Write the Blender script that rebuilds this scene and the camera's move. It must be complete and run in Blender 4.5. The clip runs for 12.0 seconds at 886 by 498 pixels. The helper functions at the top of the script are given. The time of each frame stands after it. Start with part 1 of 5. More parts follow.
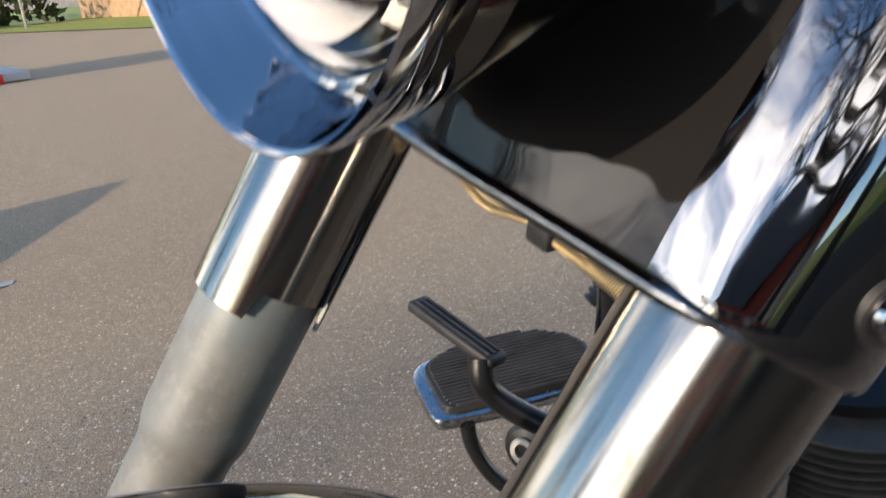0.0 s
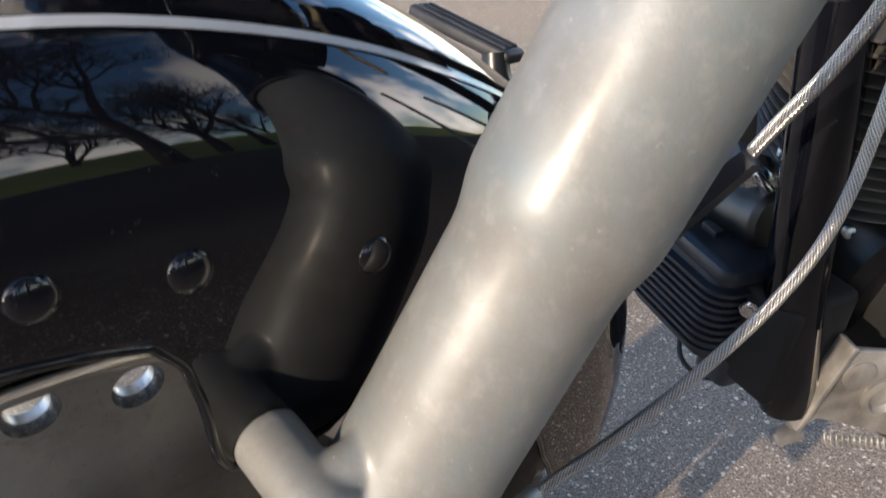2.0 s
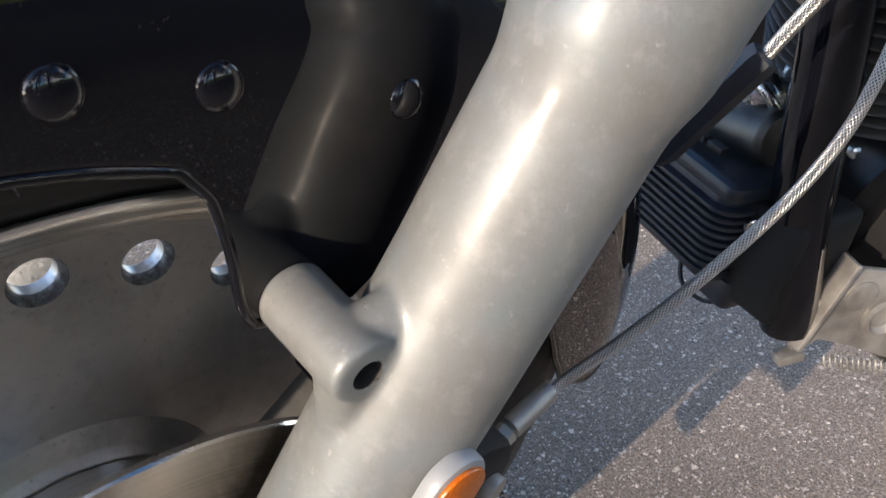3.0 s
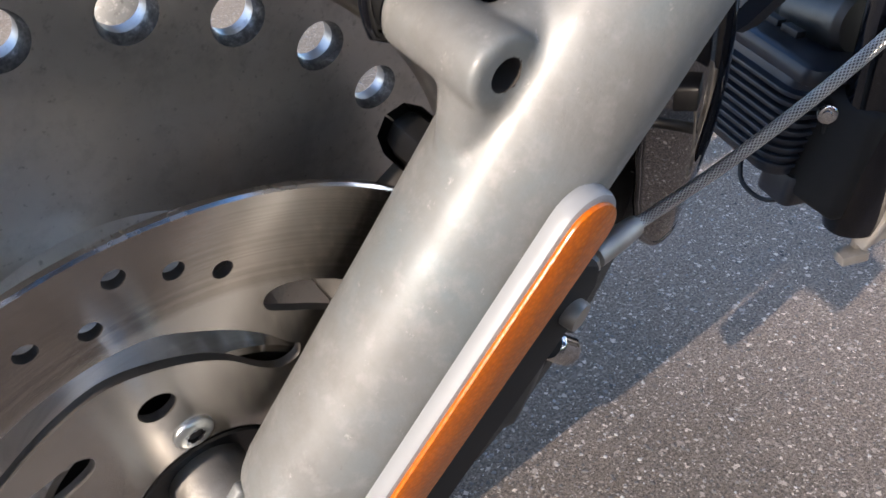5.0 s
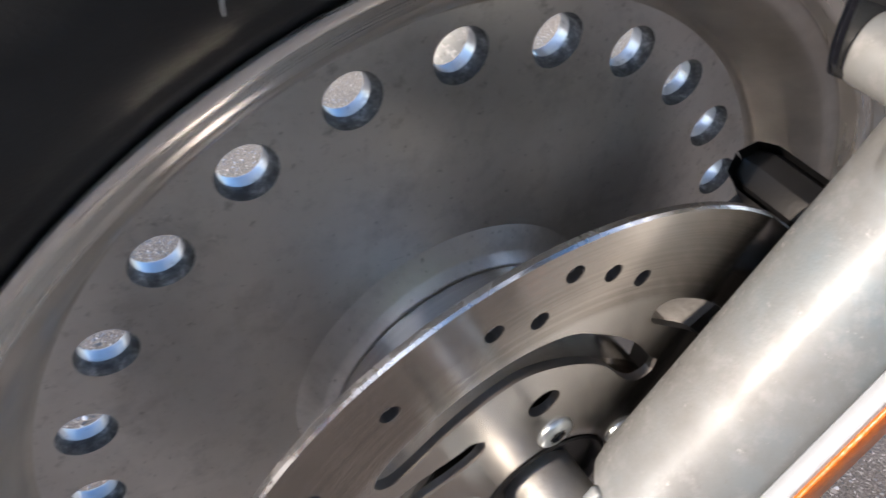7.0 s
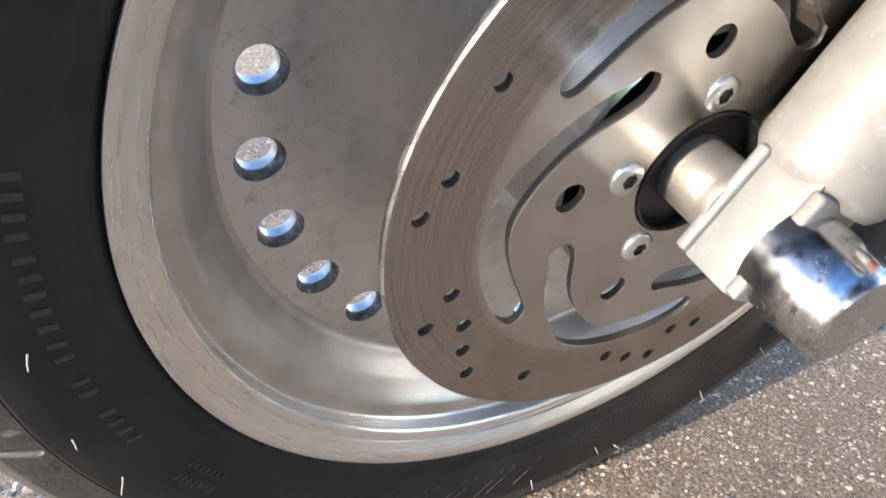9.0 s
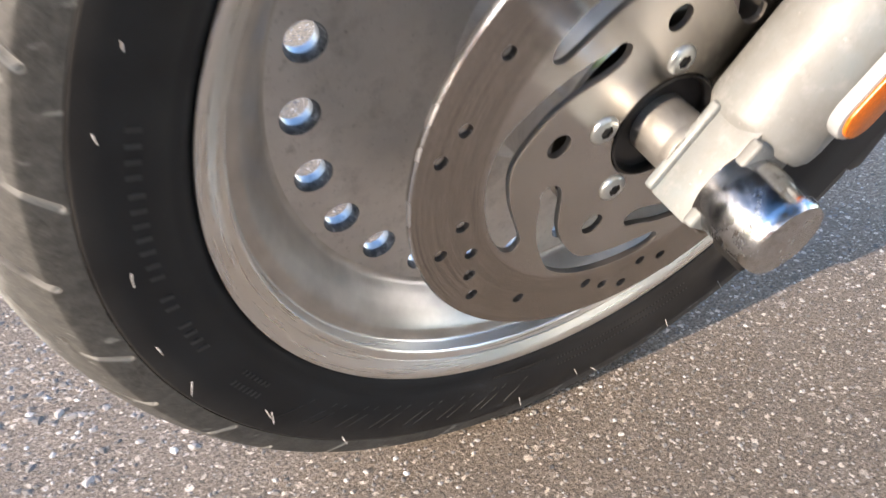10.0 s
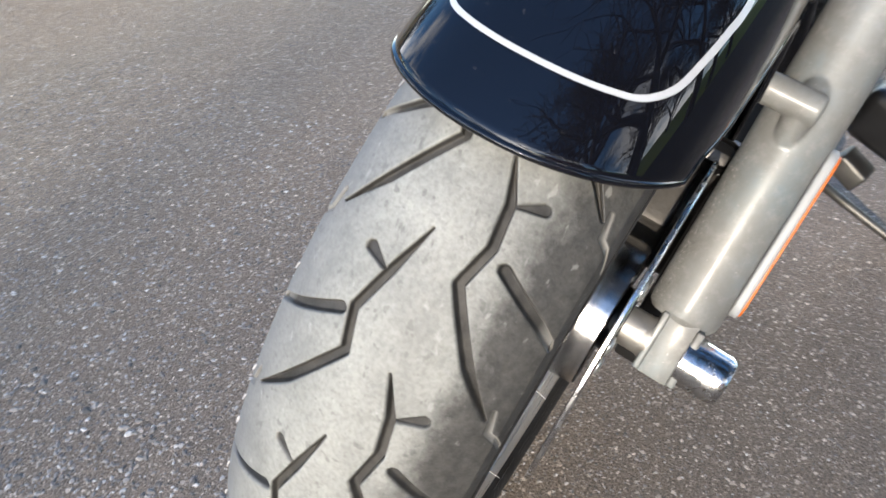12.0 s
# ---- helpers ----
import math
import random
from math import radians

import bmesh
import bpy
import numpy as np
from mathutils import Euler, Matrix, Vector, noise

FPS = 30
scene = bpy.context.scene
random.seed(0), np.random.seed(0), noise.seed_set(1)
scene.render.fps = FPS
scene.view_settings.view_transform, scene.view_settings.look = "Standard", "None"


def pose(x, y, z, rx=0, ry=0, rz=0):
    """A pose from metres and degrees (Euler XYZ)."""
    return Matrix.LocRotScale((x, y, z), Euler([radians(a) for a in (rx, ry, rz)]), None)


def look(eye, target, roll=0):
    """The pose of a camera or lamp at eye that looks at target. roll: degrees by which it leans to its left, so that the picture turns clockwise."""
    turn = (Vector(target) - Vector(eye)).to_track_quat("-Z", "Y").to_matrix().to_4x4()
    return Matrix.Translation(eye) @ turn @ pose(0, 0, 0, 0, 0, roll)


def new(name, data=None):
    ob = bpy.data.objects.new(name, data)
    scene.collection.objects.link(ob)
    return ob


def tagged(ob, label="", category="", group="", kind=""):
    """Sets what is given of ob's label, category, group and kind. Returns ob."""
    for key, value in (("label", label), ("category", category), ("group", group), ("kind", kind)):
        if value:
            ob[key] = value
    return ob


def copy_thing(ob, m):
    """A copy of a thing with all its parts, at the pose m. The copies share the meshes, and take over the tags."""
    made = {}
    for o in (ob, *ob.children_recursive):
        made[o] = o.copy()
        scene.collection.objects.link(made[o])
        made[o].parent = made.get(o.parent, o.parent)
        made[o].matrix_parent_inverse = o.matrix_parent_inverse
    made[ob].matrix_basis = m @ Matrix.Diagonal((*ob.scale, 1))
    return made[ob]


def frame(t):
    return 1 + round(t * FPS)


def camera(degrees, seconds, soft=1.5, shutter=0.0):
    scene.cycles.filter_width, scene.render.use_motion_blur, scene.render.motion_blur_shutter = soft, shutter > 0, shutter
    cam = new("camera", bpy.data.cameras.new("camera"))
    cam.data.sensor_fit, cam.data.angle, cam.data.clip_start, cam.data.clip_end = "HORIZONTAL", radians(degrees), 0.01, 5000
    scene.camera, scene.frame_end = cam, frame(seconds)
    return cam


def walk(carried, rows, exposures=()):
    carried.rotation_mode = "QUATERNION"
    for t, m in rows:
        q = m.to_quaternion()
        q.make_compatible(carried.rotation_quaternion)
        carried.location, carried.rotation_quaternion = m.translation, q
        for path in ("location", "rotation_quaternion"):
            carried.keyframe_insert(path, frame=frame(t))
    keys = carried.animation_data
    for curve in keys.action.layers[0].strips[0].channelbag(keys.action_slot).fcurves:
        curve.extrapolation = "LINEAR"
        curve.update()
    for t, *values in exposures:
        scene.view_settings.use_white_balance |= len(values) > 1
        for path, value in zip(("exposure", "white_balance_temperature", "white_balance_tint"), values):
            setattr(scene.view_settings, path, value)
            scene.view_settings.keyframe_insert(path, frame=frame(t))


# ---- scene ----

# ================= camera and its walk =================
cam = camera(58.75, 12.0, 1.5, 0.35)
ROWS = [
    (0.0, 0.0668, -0.3753, 0.8519, 69.91, 4.64, -35.94),
    (0.5, 0.0457, -0.3318, 0.7804, 68.44, 5.46, -36.09),
    (1.0, 0.0295, -0.3180, 0.7262, 66.48, 5.64, -36.90),
    (1.5, 0.0199, -0.3213, 0.6887, 64.22, 5.26, -38.04),
    (2.0, 0.0089, -0.3339, 0.6470, 62.21, 5.02, -39.52),
    (2.5, -0.0008, -0.3294, 0.6272, 60.44, 4.47, -40.09),
    (3.0, -0.0109, -0.3264, 0.6102, 59.43, 4.32, -40.68),
    (3.2, -0.0139, -0.3237, 0.6036, 58.83, 3.92, -40.76),
    (4.8, -0.0513, -0.3164, 0.5419, 57.27, 2.90, -39.08),
    (5.0, -0.0556, -0.3160, 0.5365, 57.48, 2.83, -38.95),
    (5.5, -0.0648, -0.3132, 0.5190, 58.06, 2.55, -37.55),
    (6.0, -0.0788, -0.2910, 0.5189, 59.36, 2.34, -35.41),
    (6.5, -0.1141, -0.2688, 0.5370, 60.47, 1.52, -33.09),
    (7.0, -0.1551, -0.2742, 0.5378, 61.62, 1.73, -30.08),
    (7.5, -0.1904, -0.2797, 0.5123, 62.55, 1.90, -27.66),
    (7.7, -0.2027, -0.2810, 0.5002, 62.65, 2.33, -27.47),
    (9.3, -0.2316, -0.3078, 0.4230, 58.62, 1.43, -26.81),
    (9.5, -0.2347, -0.3129, 0.4205, 57.90, 1.41, -27.26),
    (10.0, -0.2757, -0.3511, 0.4591, 56.72, 1.20, -28.91),
    (10.5, -0.3477, -0.3612, 0.5729, 55.60, 1.26, -31.76),
    (11.0, -0.4100, -0.3472, 0.6520, 55.21, 2.13, -36.27),
    (11.5, -0.4341, -0.2688, 0.6762, 54.04, 1.63, -47.08),
    (12.0, -0.4828, -0.1979, 0.7122, 53.66, 0.14, -59.02),
]
walk(cam, [(t, pose(*row)) for t, *row in ROWS], [(0.0, 0.74, 7360, 15), (0.5, 0.75, 7360, 15), (1.0, 0.94, 7260, 16), (2.0, 1.13, 7160, 16), (2.5, 1.19, 7010, 16), (5.0, 1.20, 6660, 18), (6.0, 1.05, 6560, 17), (6.5, 1.06, 6610, 17), (7.0, 1.40, 6460, 17), (7.5, 1.62, 6460, 17), (9.5, 2.13, 7110, 17), (10.0, 1.94, 7160, 17), (10.5, 1.78, 6860, 15), (11.0, 1.38, 7060, 14), (11.5, 1.18, 6740, 12), (12.0, 1.13, 6560, 12)])

# ================= world and sun =================
SUN = Vector((-0.93, -0.16, 0.33)).normalized()
world = bpy.data.worlds.new("sky")
scene.world = world
world.use_nodes = True
wn, wl = world.node_tree.nodes, world.node_tree.links
sky = wn.new("ShaderNodeTexSky")
sky.sky_type = "NISHITA"
sky.sun_disc = False
sky.sun_elevation = math.asin(SUN.z)
sky.sun_rotation = math.atan2(SUN.x, SUN.y)
sky.dust_density, sky.air_density, sky.ozone_density = 0.2, 1.0, 3.0
wn["Background"].inputs[1].default_value = 0.14
# loose white clouds: the sky's own brightness with its blue taken out
cloud = wn.new("ShaderNodeHueSaturation")
cloud.inputs["Saturation"].default_value, cloud.inputs["Value"].default_value = 0.08, 3.0
wl.new(sky.outputs[0], cloud.inputs["Color"])
deep = wn.new("ShaderNodeHueSaturation")
deep.inputs["Saturation"].default_value, deep.inputs["Value"].default_value = 1.16, 1.3
wl.new(sky.outputs[0], deep.inputs["Color"])
wco = wn.new("ShaderNodeTexCoord")
puff = wn.new("ShaderNodeTexNoise")
puff.inputs["Scale"].default_value, puff.inputs["Detail"].default_value, puff.inputs["Roughness"].default_value = 2.6, 7.0, 0.58
wl.new(wco.outputs["Generated"], puff.inputs["Vector"])
pr = wn.new("ShaderNodeValToRGB")
pr.color_ramp.elements[0].position, pr.color_ramp.elements[1].position = 0.50, 0.61
wl.new(puff.outputs["Fac"], pr.inputs[0])
wmix = wn.new("ShaderNodeMix")
wmix.data_type = "RGBA"
wsep = wn.new("ShaderNodeSeparateXYZ")
wl.new(wco.outputs["Generated"], wsep.inputs[0])
high = wn.new("ShaderNodeMapRange")
high.inputs["From Min"].default_value, high.inputs["From Max"].default_value = 0.80, 0.55
wl.new(wsep.outputs[2], high.inputs["Value"])
cover_ = wn.new("ShaderNodeMath")
cover_.operation = "MULTIPLY"
wl.new(pr.outputs[0], cover_.inputs[0])
wl.new(high.outputs[0], cover_.inputs[1])
wl.new(cover_.outputs[0], wmix.inputs[0])
wl.new(deep.outputs[0], wmix.inputs[6])
wl.new(cloud.outputs[0], wmix.inputs[7])
wl.new(wmix.outputs[2], wn["Background"].inputs[0])
sun = new("sun", bpy.data.lights.new("sun", "SUN"))
sun.data.energy, sun.data.angle, sun.data.color = 2.6, radians(0.53), (1.0, 0.87, 0.70)
sun.matrix_world = look((0, 0, 0), -SUN)


# ================= materials =================
def material(name, base, rough=0.5, metal=0.0, coat=0.0):
    m = bpy.data.materials.new(name)
    m.use_nodes = True
    b = m.node_tree.nodes["Principled BSDF"]
    b.inputs["Base Color"].default_value = (*base, 1)
    b.inputs["Roughness"].default_value = rough
    b.inputs["Metallic"].default_value = metal
    b.inputs["Coat Weight"].default_value = coat
    b.inputs["Coat Roughness"].default_value = 0.03
    return m, m.node_tree.nodes, m.node_tree.links, b


def coords(nodes):
    return nodes.new("ShaderNodeTexCoord").outputs["Object"]


def noise_tex(nodes, links, vec, scale, detail=4.0, rough=0.55, dims="3D"):
    n = nodes.new("ShaderNodeTexNoise")
    n.inputs["Scale"].default_value, n.inputs["Detail"].default_value, n.inputs["Roughness"].default_value = scale, detail, rough
    links.new(vec, n.inputs["Vector"])
    return n.outputs["Fac"]


def ramp(nodes, links, fac, stops):
    r = nodes.new("ShaderNodeValToRGB")
    el = r.color_ramp.elements
    while len(el) < len(stops):
        el.new(0.5)
    for e, (p, c) in zip(el, stops):
        e.position, e.color = p, (*c, 1) if len(c) == 3 else c
    links.new(fac, r.inputs[0])
    return r.outputs[0]


def grey(*stops):
    return [(p, (g, g, g)) for p, g in stops]


def bump(nodes, links, b, height, strength, dist, into=None):
    n = nodes.new("ShaderNodeBump")
    n.inputs["Strength"].default_value, n.inputs["Distance"].default_value = strength, dist
    links.new(height, n.inputs["Height"])
    if into:
        links.new(into, n.inputs["Normal"])
    links.new(n.outputs[0], b.inputs["Normal"])
    return n.outputs[0]


def mapping(nodes, links, vec, scale):
    m = nodes.new("ShaderNodeMapping")
    m.inputs["Scale"].default_value = scale
    links.new(vec, m.inputs["Vector"])
    return m.outputs[0]


def mixcol(nodes, links, fac, a, b, mode="MIX"):
    m = nodes.new("ShaderNodeMix")
    m.data_type, m.blend_type = "RGBA", mode
    for sock, val in ((m.inputs[0], fac), (m.inputs[6], a), (m.inputs[7], b)):
        if isinstance(val, (int, float)):
            sock.default_value = val
        elif isinstance(val, tuple):
            sock.default_value = (*val, 1)
        else:
            links.new(val, sock)
    return m.outputs[2]


def radius_vec(nodes, links, around):
    """(distance from the axle, along the axle, slow angle) as a vector for ring-shaped grain."""
    sep = nodes.new("ShaderNodeSeparateXYZ")
    links.new(coords(nodes), sep.inputs[0])
    comb = nodes.new("ShaderNodeCombineXYZ")
    links.new(sep.outputs[0], comb.inputs[0])
    links.new(sep.outputs[2], comb.inputs[1])
    ln = nodes.new("ShaderNodeVectorMath")
    ln.operation = "LENGTH"
    links.new(comb.outputs[0], ln.inputs[0])
    out = nodes.new("ShaderNodeCombineXYZ")
    links.new(ln.outputs["Value"], out.inputs[0])
    sc = nodes.new("ShaderNodeVectorMath")
    sc.operation = "SCALE"
    sc.inputs[3].default_value = around
    links.new(comb.outputs[0], sc.inputs[0])
    add = nodes.new("ShaderNodeVectorMath")
    links.new(out.outputs[0], add.inputs[0])
    links.new(sc.outputs[0], add.inputs[1])
    return add.outputs[0]


def satin_metal(name, base, rough, var=0.12, bumps=0.15, scale=900, metal=0.9):
    m, n, l, b = material(name, base, rough, metal)
    v = coords(n)
    fine, broad = noise_tex(n, l, v, scale, 3), noise_tex(n, l, v, 30, 5)
    lo, hi = tuple(c * (1 - var) for c in base), tuple(min(1, c * (1 + var)) for c in base)
    l.new(ramp(n, l, broad, [(0.3, lo), (0.7, hi)]), b.inputs["Base Color"])
    l.new(ramp(n, l, broad, grey((0.3, rough * 0.85), (0.75, rough * 1.2))), b.inputs["Roughness"])
    bump(n, l, b, fine, bumps, 0.0004)
    return m


FORK, n, l, b = material("silver_fork_paint", (0.36, 0.36, 0.35), 0.6, 0.22, 0.30)
b.inputs["Coat Roughness"].default_value = 0.24
v = coords(n)
broad, cast, fine, pits = noise_tex(n, l, v, 26, 7, 0.65), noise_tex(n, l, v, 13, 5, 0.6), noise_tex(n, l, v, 1500, 2), noise_tex(n, l, v, 330, 3, 0.6)
# blue and yellow mottling paints in the soft reflections on the silver
col = ramp(n, l, cast, [(0.30, (0.180, 0.216, 0.228)), (0.5, (0.236, 0.250, 0.246)), (0.70, (0.272, 0.270, 0.252))])
col = mixcol(n, l, ramp(n, l, broad, grey((0.35, 0.0), (0.68, 0.70))), col, (0.150, 0.150, 0.143))
col = mixcol(n, l, ramp(n, l, noise_tex(n, l, v, 95, 5, 0.7), grey((0.52, 0.0), (0.70, 0.35))), col, (0.36, 0.355, 0.34))
specks = noise_tex(n, l, v, 210, 4, 0.7)
col = mixcol(n, l, ramp(n, l, specks, grey((0.66, 0), (0.74, 0.6))), col, (0.46, 0.455, 0.43))
col = mixcol(n, l, ramp(n, l, pits, grey((0.70, 0), (0.76, 0.45))), col, (0.16, 0.155, 0.145))
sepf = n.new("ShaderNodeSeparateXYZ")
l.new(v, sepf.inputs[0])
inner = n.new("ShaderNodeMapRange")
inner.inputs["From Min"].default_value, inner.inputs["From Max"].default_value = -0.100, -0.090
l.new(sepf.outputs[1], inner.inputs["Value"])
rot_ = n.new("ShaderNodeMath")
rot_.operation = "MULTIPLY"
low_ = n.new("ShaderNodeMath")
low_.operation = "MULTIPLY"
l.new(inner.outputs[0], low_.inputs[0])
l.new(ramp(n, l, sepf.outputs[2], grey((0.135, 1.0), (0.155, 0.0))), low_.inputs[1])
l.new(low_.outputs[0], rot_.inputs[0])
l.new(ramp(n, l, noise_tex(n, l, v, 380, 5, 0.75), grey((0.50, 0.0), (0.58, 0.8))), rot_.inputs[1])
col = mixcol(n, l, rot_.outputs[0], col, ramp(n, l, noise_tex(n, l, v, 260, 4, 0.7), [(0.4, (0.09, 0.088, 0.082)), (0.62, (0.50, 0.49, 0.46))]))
l.new(col, b.inputs["Base Color"])
l.new(ramp(n, l, broad, grey((0.3, 0.43), (0.72, 0.70))), b.inputs["Roughness"])
nb = bump(n, l, b, noise_tex(n, l, v, 60, 6, 0.65), 0.34, 0.0013)
bump(n, l, b, fine, 0.10, 0.0004, nb)
SPACER = satin_metal("dull_grey_alloy", (0.46, 0.45, 0.42), 0.5, 0.2, 0.5, 300)
ZINC = satin_metal("zinc_plated", (0.62, 0.66, 0.66), 0.3, 0.1, 0.2)
BARE = satin_metal("bare_steel", (0.36, 0.35, 0.33), 0.5, 0.4, 0.8, 190, 0.7)


def chrome(name, base, rough):
    m, n, l, b = material(name, base, rough, 1.0)
    v = coords(n)
    l.new(ramp(n, l, noise_tex(n, l, v, 60, 6), grey((0.35, rough * 0.6), (0.8, rough * 2.2))), b.inputs["Roughness"])
    bump(n, l, b, noise_tex(n, l, v, 14, 2), 0.05, 0.002)
    return m


CHROME = chrome("chrome", (0.52, 0.525, 0.54), 0.03)
def streaked(name, base, rough):
    m, n, l, b = material(name, base, rough, 1.0)
    mp = n.new("ShaderNodeMapping")
    mp.vector_type = "TEXTURE"
    mp.inputs["Rotation"].default_value = (0, 0.5445, 0)
    mp.inputs["Scale"].default_value = (0.010, 0.010, 0.5)
    l.new(coords(n), mp.inputs["Vector"])
    st = noise_tex(n, l, mp.outputs[0], 1.0, 3, 0.6)
    l.new(ramp(n, l, st, grey((0.3, rough * 0.7), (0.75, rough * 1.6))), b.inputs["Roughness"])
    l.new(ramp(n, l, st, [(0.3, tuple(c * 0.88 for c in base)), (0.7, tuple(c * 1.08 for c in base))]), b.inputs["Base Color"])
    bump(n, l, b, st, 0.08, 0.0012)
    return m


# near-black enamel stands in for dark reflections in the chrome panel and neck
MIRROR_DARK, n, l, b = material("dark_reflection_enamel", (0.017, 0.0162, 0.0162), 0.4, 0.0, 0.6)
b.inputs["Specular IOR Level"].default_value = 0.0
NACELLE = chrome("nacelle_chrome", (0.27, 0.272, 0.28), 0.04)
# shell chrome set dark in place of the dark things it reflects
SHELL = chrome("dark_headlight_chrome", (0.15, 0.15, 0.153), 0.06)
CAP, n, l, b = material("cap_chrome", (0.60, 0.605, 0.61), 0.23, 1.0)
v = coords(n)
l.new(ramp(n, l, noise_tex(n, l, v, 190, 6, 0.75), [(0.34, (0.20, 0.18, 0.155)), (0.44, (0.52, 0.52, 0.515)), (0.7, (0.64, 0.64, 0.64))]), b.inputs["Base Color"])
l.new(ramp(n, l, noise_tex(n, l, v, 55, 5, 0.7), grey((0.35, 0.10), (0.68, 0.34))), b.inputs["Roughness"])
bump(n, l, b, noise_tex(n, l, v, 70, 3), 0.10, 0.001)
HUB, n, l, b = material("turned_hub_metal", (0.62, 0.615, 0.60), 0.11, 1.0)
hv = mapping(n, l, coords(n), (0.02, 1.0, 0.02))
l.new(ramp(n, l, noise_tex(n, l, hv, 420, 3, 0.6), [(0.3, (0.52, 0.515, 0.50)), (0.7, (0.64, 0.63, 0.62))]), b.inputs["Base Color"])
l.new(ramp(n, l, noise_tex(n, l, coords(n), 40, 5, 0.6), grey((0.35, 0.15), (0.7, 0.27))), b.inputs["Roughness"])
DULLED = chrome("dulled_chrome", (0.66, 0.66, 0.66), 0.2)
POLISHED = streaked("polished_stainless_cover", (0.32, 0.308, 0.285), 0.135)

# wheel disc: grey cast alloy with brake dust and water spots
WHEEL, n, l, b = material("wheel_alloy", (0.45, 0.45, 0.45), 0.42, 0.86)
v = coords(n)
broad = noise_tex(n, l, v, 9, 6, 0.6)
spots = noise_tex(n, l, v, 260, 3, 0.7)
smudge, blots = noise_tex(n, l, v, 38, 6, 0.7), noise_tex(n, l, v, 120, 5, 0.75)
col = ramp(n, l, broad, [(0.3, (0.60, 0.583, 0.563)), (0.7, (0.83, 0.81, 0.78))])
col = mixcol(n, l, ramp(n, l, smudge, grey((0.50, 0.0), (0.72, 0.5))), col, (0.36, 0.35, 0.34))
# brake dust gathers in patches round the ring of holes
rad = n.new("ShaderNodeSeparateXYZ")
l.new(radius_vec(n, l, 0.0), rad.inputs[0])
dusty = n.new("ShaderNodeMath")
dusty.operation = "MULTIPLY"
l.new(ramp(n, l, rad.outputs[0], grey((0.135, 0.25), (0.158, 1.0))), dusty.inputs[0])
l.new(ramp(n, l, blots, grey((0.56, 0.0), (0.70, 0.5))), dusty.inputs[1])
col = mixcol(n, l, dusty.outputs[0], col, (0.16, 0.155, 0.15))
col = mixcol(n, l, ramp(n, l, spots, grey((0.62, 0), (0.72, 0.45))), col, (0.14, 0.135, 0.13))
l.new(col, b.inputs["Base Color"])
l.new(ramp(n, l, broad, grey((0.3, 0.36), (0.75, 0.46))), b.inputs["Roughness"])
bump(n, l, b, noise_tex(n, l, v, 600, 4), 0.12, 0.0005)

# countersinks: brake dust, darkened further for the shade on the bevels
DUSTY_SHADE, n, l, b = material("dusty_shaded_countersink", (0.2, 0.2, 0.2), 0.62, 0.3)
l.new(ramp(n, l, noise_tex(n, l, coords(n), 150, 6, 0.75), [(0.40, (0.07, 0.068, 0.066)), (0.54, (0.17, 0.166, 0.16)), (0.66, (0.42, 0.41, 0.40))]), b.inputs["Base Color"])
RIM, n, l, b = material("machined_rim", (0.58, 0.56, 0.53), 0.3, 0.9)
rv = radius_vec(n, l, 0.02)
l.new(ramp(n, l, noise_tex(n, l, rv, 900, 3), grey((0.3, 0.265), (0.7, 0.30))), b.inputs["Roughness"])
l.new(ramp(n, l, noise_tex(n, l, coords(n), 7, 5), [(0.35, (0.78, 0.75, 0.70)), (0.7, (0.89, 0.865, 0.825))]), b.inputs["Base Color"])
bump(n, l, b, noise_tex(n, l, rv, 700, 2), 0.015, 0.0004)
lathed = n.new("ShaderNodeTangent")
lathed.direction_type, lathed.axis = "RADIAL", "Y"
l.new(lathed.outputs[0], b.inputs["Tangent"])
b.inputs["Anisotropic"].default_value = 0.25
b.inputs["Anisotropic Rotation"].default_value = 0.25

RIM_WELL = satin_metal("dull_rim_well", (0.56, 0.53, 0.49), 0.38, 0.2, 0.15, 500, 0.85)
ROTOR, n, l, b = material("brushed_rotor_steel", (0.47, 0.435, 0.40), 0.27, 1.0)
rv = radius_vec(n, l, 0.006)
rings = noise_tex(n, l, rv, 1100, 4, 0.7)
rad = n.new("ShaderNodeSeparateXYZ")
l.new(radius_vec(n, l, 0.0), rad.inputs[0])
band = ramp(n, l, rad.outputs[0], grey((0.1068, 0.0), (0.1076, 1.0)))
worn = ramp(n, l, rings, [(0.3, (0.30, 0.275, 0.25)), (0.7, (0.52, 0.485, 0.45))])
plain = ramp(n, l, noise_tex(n, l, coords(n), 18, 5), [(0.3, (0.52, 0.50, 0.475)), (0.7, (0.64, 0.62, 0.595))])
l.new(mixcol(n, l, band, plain, worn), b.inputs["Base Color"])
l.new(mixcol(n, l, band, (0.22, 0.22, 0.22), ramp(n, l, noise_tex(n, l, coords(n), 25, 4), grey((0.3, 0.11), (0.7, 0.22)))), b.inputs["Roughness"])
soft = n.new("ShaderNodeMath")
soft.operation = "MULTIPLY"
l.new(rings, soft.inputs[0])
l.new(band, soft.inputs[1])
bump(n, l, b, soft.outputs[0], 0.15, 0.0003)
turned = n.new("ShaderNodeTangent")
turned.direction_type, turned.axis = "RADIAL", "Y"
l.new(turned.outputs[0], b.inputs["Tangent"])
b.inputs["Anisotropic"].default_value = 0.85
b.inputs["Anisotropic Rotation"].default_value = 0.25

# cut walls kept dark: grime with the recess shade of holes and slots painted in
CUT_EDGE = satin_metal("machined_slot_edge", (0.15, 0.14, 0.13), 0.4, 0.3, 0.3, 500, 0.7)
